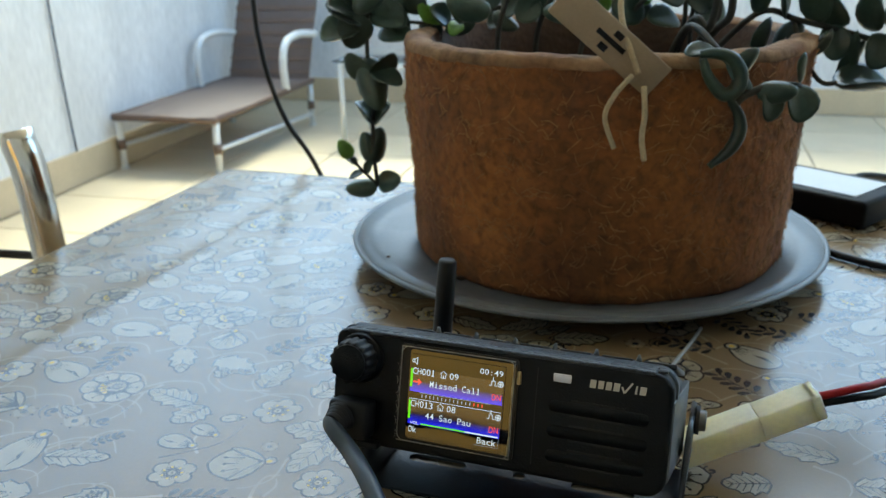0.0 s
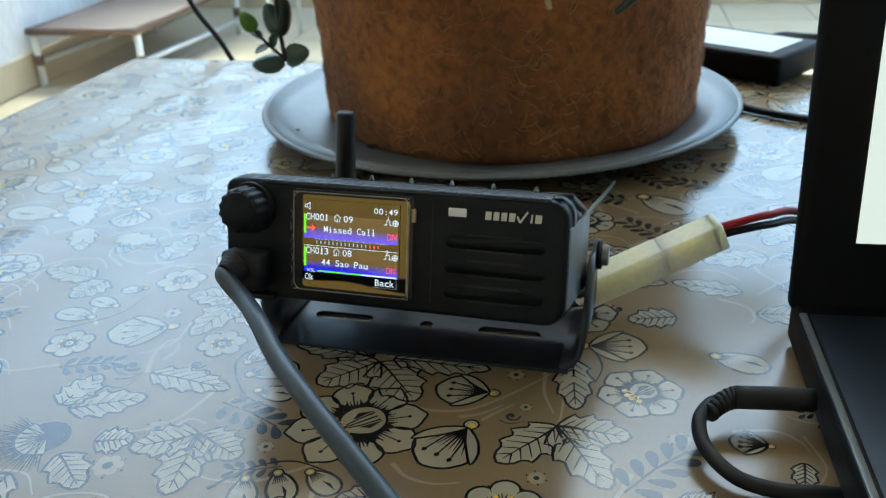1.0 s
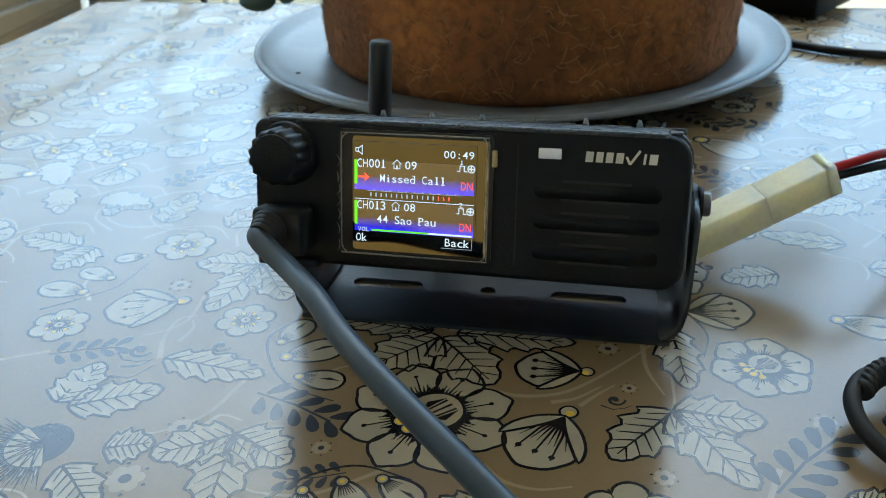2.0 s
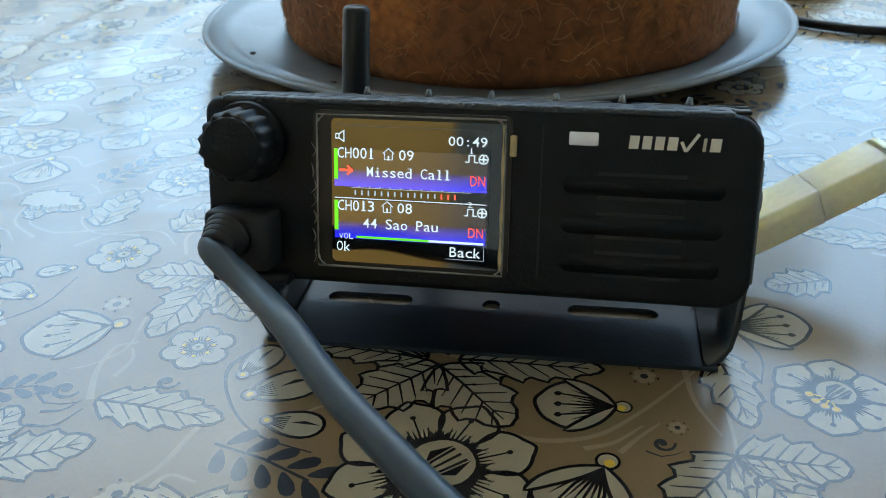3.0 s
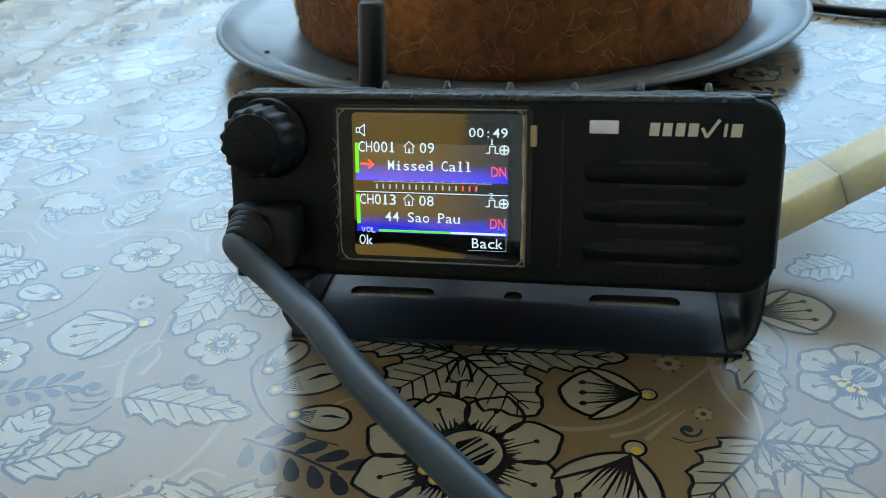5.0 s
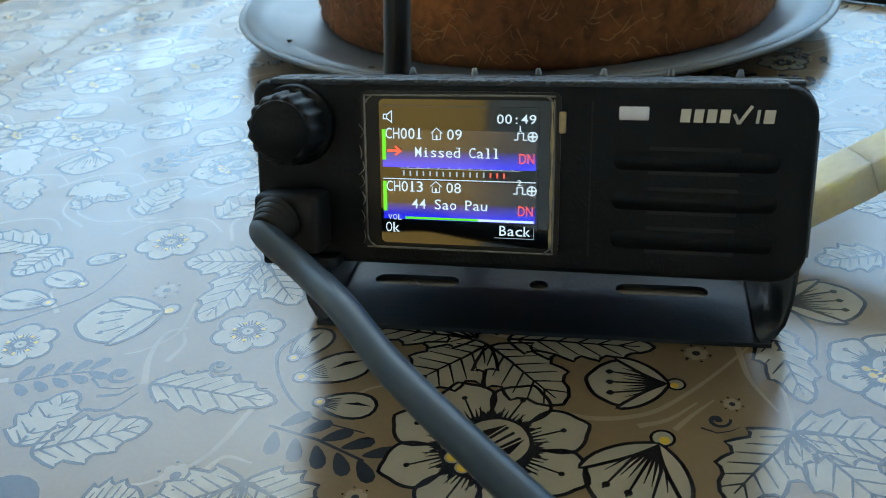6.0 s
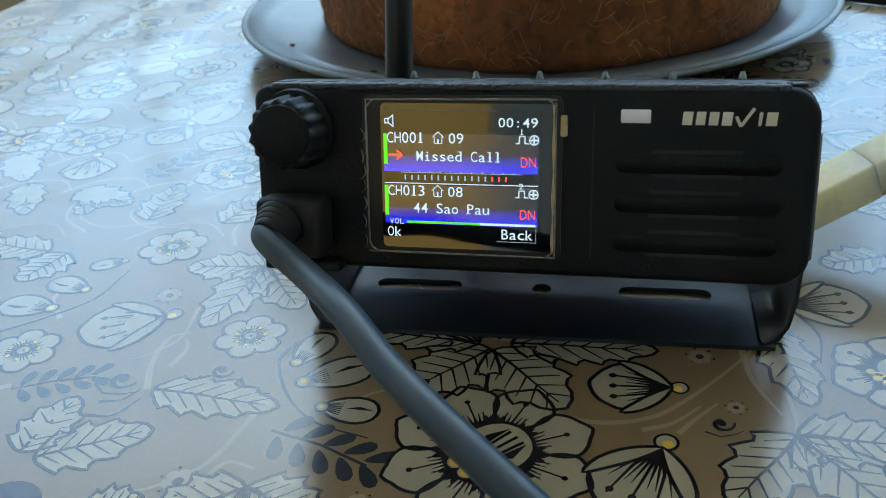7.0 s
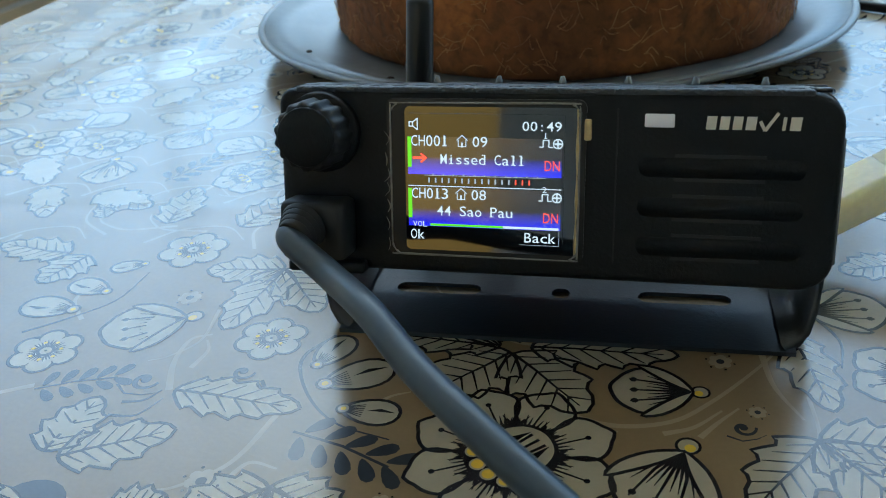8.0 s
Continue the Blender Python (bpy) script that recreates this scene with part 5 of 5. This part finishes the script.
for at, way, up, size in (((0.186, 0.44, 0.096), (1, 0, -0.22), (0, -0.25, 1), 1.6), ((0.170, 0.446, 0.112), (-0.2, -0.1, -1), (0.8, -0.6, 0), 1.0), ((0.1715, 0.442, 0.108), (0.5, -0.2, 0.8), (0.7, -0.7, 0), 0.9), ((0.205, 0.452, 0.115), (-0.45, 0, -1), (0.9, -0.5, 0), 1.1)):
    grow(low, at, way, up, size)

# more foliage over the middle of the pot
for k in range(7):
    x0 = 0.030 + 0.017 * k
    s = stem([(x0, 0.48, 0.080), (x0 + rng.uniform(-0.01, 0.01), 0.47, 0.120), (x0 + rng.uniform(-0.02, 0.02), 0.455 + rng.uniform(-0.02, 0.02), 0.150)], 0.0013)
    for j in range(6):
        grow(s, (x0 + rng.uniform(-0.008, 0.008), 0.468 + rng.uniform(-0.012, 0.012), 0.126 + 0.005 * j), (rng.uniform(-1, 1), rng.uniform(-0.6, 0.6), rng.uniform(-0.2, 0.9)), (rng.uniform(-1, 1), -0.7, 0.4), rng.uniform(0.8, 1.1), YOUNG if rng.random() < 0.2 else None)

tagged(link("support_stick", cyl((0.0835, 0.500, 0.074), (0.0840, 0.500, 0.175), 0.0012, 0.0012, 10), M_WIRE), "thin pale support stick in the pot's soil", "stick")

# card tag with twine, leaning on the pot
tag = tagged(empty("card_tag", Matrix.Translation((0.068, 0.3735, 0.125))), "kraft card tag with dark marks, tied on with cream twine", "tag")
TAGM = pose(0, 0, 0, 8, 0, 0) @ pose(0, 0, 0, 0, 41, 0)
card = part("card", box(-0.0295, 0.0255, -0.0012, 0.0012, -0.0076, 0.0076, 0.0004, 1), M_KRAFT, tag)
card.matrix_local = TAGM
for dims in ((-0.0095, 0.0055, -0.0014, -0.0012, -0.0011, 0.0011), (-0.0052, -0.0010, -0.0014, -0.0012, -0.0052, -0.0024), (-0.0030, 0.0012, -0.0014, -0.0012, 0.0022, 0.0050)):
    mk = part("printed_mark", box(*dims), M_INK, tag, smooth=False)
    mk.matrix_local = TAGM
part("twine", tube([(0.0075, -0.0025, -0.0125), (0.000, -0.006, -0.0200), (-0.0035, -0.006, -0.0290), (0.0010, -0.0045, -0.0420)], 0.0011, 8), M_TWINE, tag)
part("twine", tube([(0.0125, -0.0025, -0.0170), (0.0128, -0.0055, -0.0280), (0.0122, -0.0050, -0.0380), (0.0138, -0.0045, -0.0475)], 0.0012, 8), M_TWINE, tag)
part("twine", tube([(0.0100, -0.0022, -0.0120), (0.0040, 0.0000, 0.0050), (0.0030, 0.0050, 0.0160), (0.0060, 0.0120, 0.0300)], 0.0012, 8), M_TWINE, tag)

# ---- ivory power connector with its wires ----
cm = look((0.1163, 0.2580, 0.0262), (0.0777, 0.2580, 0.0102))
conn = tagged(empty("power_connector", cm), "ivory nylon power connector with red and black wires", "connector")
part("plug_half", box(-0.0049, 0.0049, -0.0046, 0.0046, -0.0192, 0.0, 0.0006, 3), M_IVORY, conn)
part("socket_half", box(-0.0050, 0.0050, -0.0047, 0.0047, -0.0460, -0.0190, 0.0006, 3), M_IVORY, conn)
part("latch", box(-0.0022, 0.0022, -0.0066, -0.0040, -0.0270, -0.0090, 0.0006), M_IVORY, conn)
part("shoulder", box(-0.0050, 0.0050, -0.0046, 0.0046, -0.0025, 0.0012, 0.0007), M_IVORY, conn)
for name, off, material, sag in (("red_wire", 0.0016, M_REDWIRE, 0.0), ("black_wire", -0.0010, M_BLACKCORD, -0.0010)):
    p0 = cm @ Vector((0.0, off, -0.002))
    w = part(name, tube([p0, p0 + Vector((0.008, -0.002, 0.0030 + sag * 0.3)), p0 + Vector((0.019, 0.001, 0.0035 + sag)), p0 + Vector((0.036, 0.012, -0.002 + sag)), p0 + Vector((0.075, 0.03, -0.028)), (0.23, 0.30, 0.0015), (0.36, 0.31, 0.0015)], 0.0013, 12), material, conn)
    w.matrix_parent_inverse = cm.inverted()
    w2 = part(name, tube([cm @ Vector((0, off, -0.045)), cm @ Vector((0, off, -0.050)) + Vector((0, 0, 0.001)), (0.068, 0.282, 0.004), (0.048, 0.288, 0.018)], 0.00095, 10), material, conn)
    w2.matrix_parent_inverse = cm.inverted()

# thin grey wire from behind the radio to the saucer
tagged(link("thin_wire", tube([(0.062, 0.287, 0.012), (0.078, 0.308, 0.0035), (0.090, 0.3325, 0.0012), (0.105, 0.357, 0.0012), (0.111, 0.368, 0.0012)], 0.0008, 8), M_WIRE), "thin pale grey wire on the cloth behind the radio", "cable")

# ---- laptop ----
LAP = pose(0.1303, 0.2320, 0.0, 0, 0, -13.5)
laptop = tagged(empty("laptop", LAP), "open black laptop with a pale lit screen on the cloth", "laptop")
LW, LD, LH = 0.335, 0.225, 0.0150
base = part("base", box(0.0, LW, -LD, 0.0, 0.0022, LH, 0.0022, 3), M_LAPTOP, laptop)
part("deck", box(0.0035, LW - 0.0035, -LD + 0.004, -0.010, LH - 0.0004, LH + 0.0005, 0.0003, 1), M_DECK, laptop)
part("edge_strip", box(0.0006, 0.0026, -LD + 0.004, -0.010, LH - 0.0002, LH + 0.0007, 0.0002, 1), M_SIDE, laptop, "thin metal strip along the deck")
for x, y in ((0.02, -0.02), (LW - 0.02, -0.02), (0.02, -LD + 0.02), (LW - 0.02, -LD + 0.02)):
    part("rubber_foot", cyl((x, y, 0.0009), (x, y, 0.003), 0.006, 0.006, 16), M_RUBBER, laptop)
for r in range(5):
    for c in range(14):
        part("key", box(0.022 + 0.0208 * c, 0.0395 + 0.0208 * c, -0.048 - 0.0190 * r, -0.0325 - 0.0190 * r, LH + 0.0004, LH + 0.0019, 0.0005, 1), M_RUBBER, laptop)
part("touchpad", box(0.11, 0.215, -LD + 0.02, -LD + 0.085, LH + 0.0004, LH + 0.0008), M_LAPTOP, laptop, smooth=False)
LID = pose(0, -0.004, LH + 0.0005, -LID_TILT)
lid = part("screen_lid", box(-0.0008, LW + 0.0008, -0.0005, 0.0065, -0.0030, 0.222, 0.0024, 3), M_LAPTOP, laptop)
lid.matrix_local = LID
panel = part("screen_panel", box(0.0150, LW - 0.0150, -0.0012, -0.0003, 0.0195, 0.212), M_LCD, lid, "pale lit screen area", smooth=False)
part("hinge", cyl((0.03, -0.002, LH + 0.0005), (0.09, -0.002, LH + 0.0005), 0.0042, 0.0042, 16), M_LAPTOP, laptop)
part("hinge", cyl((LW - 0.09, -0.002, LH + 0.0005), (LW - 0.03, -0.002, LH + 0.0005), 0.0042, 0.0042, 16), M_LAPTOP, laptop)

power = tagged(empty("laptop_power_cable", Matrix.Translation((0.11, 0.19, 0.0))), "black laptop power plug and looping cable on the cloth", "cable")
pw = Matrix.Translation((0.11, 0.19, 0.0)).inverted()
part("plug", tube([pw @ Vector(p) for p in ((0.1195, 0.1900, 0.0082), (0.1100, 0.1922, 0.0082), (0.1000, 0.1944, 0.0080))], 0.0031, 20, 4), M_RUBBER, power)
for k in range(6):
    t = k / 5
    c0 = Vector((0.0995 - 0.0075 * t, 0.1945 - 0.0002 * k - 0.0035 * t * t, 0.0078 - 0.0008 * t))
    d0 = Vector((-1, 0.2 - 0.8 * t, -0.1)).normalized()
    part("strain_relief", cyl(pw @ (c0 - d0 * 0.0006), pw @ (c0 + d0 * 0.0006), 0.0031 - 0.0006 * t, 0.0030 - 0.0006 * t, 16), M_RUBBER, power)
part("cord", tube([pw @ Vector(p) for p in ((0.0990, 0.1945, 0.0080), (0.0930, 0.1930, 0.0074), (0.0880, 0.1870, 0.0066), (0.0870, 0.1785, 0.0050), (0.0910, 0.1690, 0.0034), (0.0990, 0.1640, 0.0026), (0.1080, 0.1625, 0.0021), (0.1160, 0.1615, 0.0013))], 0.0019, 14), M_RUBBER, power)

# ---- charger brick and its cables ----
brick = tagged(empty("charger_brick", pose(0.2375, 0.4965, 0.0, 0, 0, 40)), "black power adapter with a white label on top", "power adapter")
part("case", box(0.0, 0.056, 0.0, 0.105, 0.0012, 0.0180, 0.0030, 3), M_LAPTOP, brick)
part("label", box(0.008, 0.048, 0.010, 0.095, 0.0178, 0.0184), M_LABEL, brick, "white printed label", smooth=False)
part("cable_boot", cyl((0.055, 0.045, 0.0100), (0.074, 0.045, 0.0095), 0.0056, 0.0035, 16), M_RUBBER, brick)
bw = brick.matrix_world.inverted()
part("cord", tube([(0.072, 0.045, 0.0095), (0.090, 0.043, 0.009), (0.12, 0.03, 0.004), (0.17, -0.02, 0.003), (0.24, -0.12, 0.003)], 0.0026, 10), M_RUBBER, brick)
tagged(link("black_cable", tube([(0.196, 0.472, 0.0028), (0.206, 0.455, 0.0026), (0.217, 0.441, 0.0026), (0.231, 0.430, 0.0026), (0.27, 0.41, 0.0026), (0.34, 0.37, 0.0026), (0.42, 0.30, 0.0026)], 0.0021, 10), M_RUBBER), "black cable lying on the cloth by the saucer", "cable")
tagged(link("hanging_cable", tube([(-0.20, 0.80, 1.72), (-0.16, 0.73, 0.9), (-0.146, 0.695, 0.30), (-0.1400, 0.690, 0.122), (-0.1375, 0.690, 0.089), (-0.1320, 0.690, 0.060), (-0.1210, 0.690, 0.029), (-0.1000, 0.690, -0.008), (-0.07, 0.70, -0.10), (-0.03, 0.74, -0.45), (-0.02, 0.78, -0.766), (0.1, 0.95, -0.767)], 0.0019, 10), M_BLACKCORD), "thin black cable hanging behind the table", "cable")

# ---- chair beside the table ----
chair = tagged(empty("dining_chair", pose(-0.2585, 0.545, FLOOR, 0, 0, 72)), "chrome tubular dining chair with a dark seat", "chair")
for y in (0.0, 0.36):
    part("back_post", tube([(0.0, y - (0.035 if y == 0 else -0.035), 0.0), (0.0, y - (0.030 if y == 0 else -0.030), 0.44), (0.0, y - (0.006 if y == 0 else -0.006), 0.764), (0.0, y + (0.0045 if y == 0 else -0.0045), 0.828)], 0.0108, 18), M_CHROME, chair)
    part("front_leg", tube([(0.36, y, 0.0), (0.36, y, 0.3), (0.355, y, 0.43)], 0.0095, 14), M_CHROME, chair)
part("seat", box(-0.01, 0.38, -0.015, 0.375, 0.43, 0.465, 0.01, 3), M_RUBBER, chair)
for z in (0.70, 0.74):
    part("back_rail", tube([(0.018, 0.0, z), (0.0, 0.18, z), (0.018, 0.36, z)], 0.003, 10), M_BLACKCORD, chair)

# ---- lounger on the patio ----
lounger = tagged(empty("sun_lounger", pose(-1.365, 3.70, FLOOR, 0, 0, -15)), "sun lounger with brown sling and white tubular frame", "lounger")
LS, LL = 0.47, 0.98
part("seat_sling", box(0.02, LS - 0.02, 0.0, LL, 0.222, 0.232, 0.004, 2), M_SLING, lounger)
for x in (0.012, LS - 0.012):
    part("side_rail", cyl((x, 0.0, 0.222), (x, LL + 0.02, 0.222), 0.014, 0.014, 14), M_JOINT, lounger)
part("end_rail", cyl((0.0, 0.0, 0.222), (LS, 0.0, 0.222), 0.015, 0.015, 14), M_JOINT, lounger)
bk = part("back_sling", box(0.02, LS - 0.02, -0.005, 0.005, 0.0, 0.62, 0.004, 2), M_SLING, lounger)
bk.matrix_local = pose(0, LL, 0.225, -24)
for k in range(9):
    rib = part("sling_rib", box(0.02, LS - 0.02, -0.009, -0.004, 0.03 + 0.065 * k, 0.05 + 0.065 * k), M_JOINT, lounger, smooth=False)
    rib.matrix_local = pose(0, LL, 0.225, -24)
for x in (0.015, LS - 0.015):
    for y in (0.015, LL):
        leg = part("leg", cyl((x, y, 0.0), (x, y, 0.225), 0.014, 0.014, 14), M_WHITEMETAL, lounger)
        part("sleeve", cyl((x, y, 0.085), (x, y, 0.125), 0.018, 0.018, 14), M_JOINT, leg)
        part("foot", cyl((x, y, 0.0), (x, y, 0.012), 0.018, 0.018, 14), M_WHITEMETAL, leg)
    part("armrest", tube([(x, LL - 0.28, 0.22), (x, LL - 0.29, 0.36), (x, LL - 0.24, 0.44), (x, LL - 0.10, 0.46), (x, LL + 0.10, 0.44)], 0.018, 12), M_WHITEMETAL, lounger)
    part("low_rail", cyl((x, 0.015, 0.10), (x, LL, 0.06), 0.010, 0.010, 12), M_WHITEMETAL, lounger)

# glass side table beyond the pot
side = tagged(empty("side_table", pose(-0.50, 4.05, FLOOR, 0, 0, -14)), "small glass side table with white legs", "side table")
part("glass_top", box(0.0, 0.5, 0.0, 0.45, 0.375, 0.385, 0.003), M_CLEAR, side)
for x in (0.03, 0.47):
    for y in (0.03, 0.42):
        part("leg", cyl((x, y, 0.0), (x, y, 0.375), 0.011, 0.011, 12), M_WHITEMETAL, side)
part("ring", tube([(0.03, 0.03, 0.36), (0.47, 0.03, 0.36), (0.47, 0.42, 0.36), (0.03, 0.42, 0.36), (0.03, 0.03, 0.36)], 0.008, 8, 3), M_WHITEMETAL, side)

# ---- floor tiles ----
TILE = 0.40
bm = box(0.003, TILE - 0.003, 0.003, TILE - 0.003, -0.006, 0.0, 0.0012, 1)
tile_mesh = bpy.data.meshes.new("tile")
bm.to_mesh(tile_mesh)
bm.free()
tile_mesh.materials.append(M_TILE)
for i in range(int((EAST - WEST) / TILE)):
    for j in range(int((NORTH - SOUTH) / TILE)):
        ob = new("tile", tile_mesh)
        ob.parent = floor
        ob.matrix_local = Matrix.Translation((WEST + 0.02 + TILE * i, NORTH - 0.02 - TILE * (j + 1), 0.0))
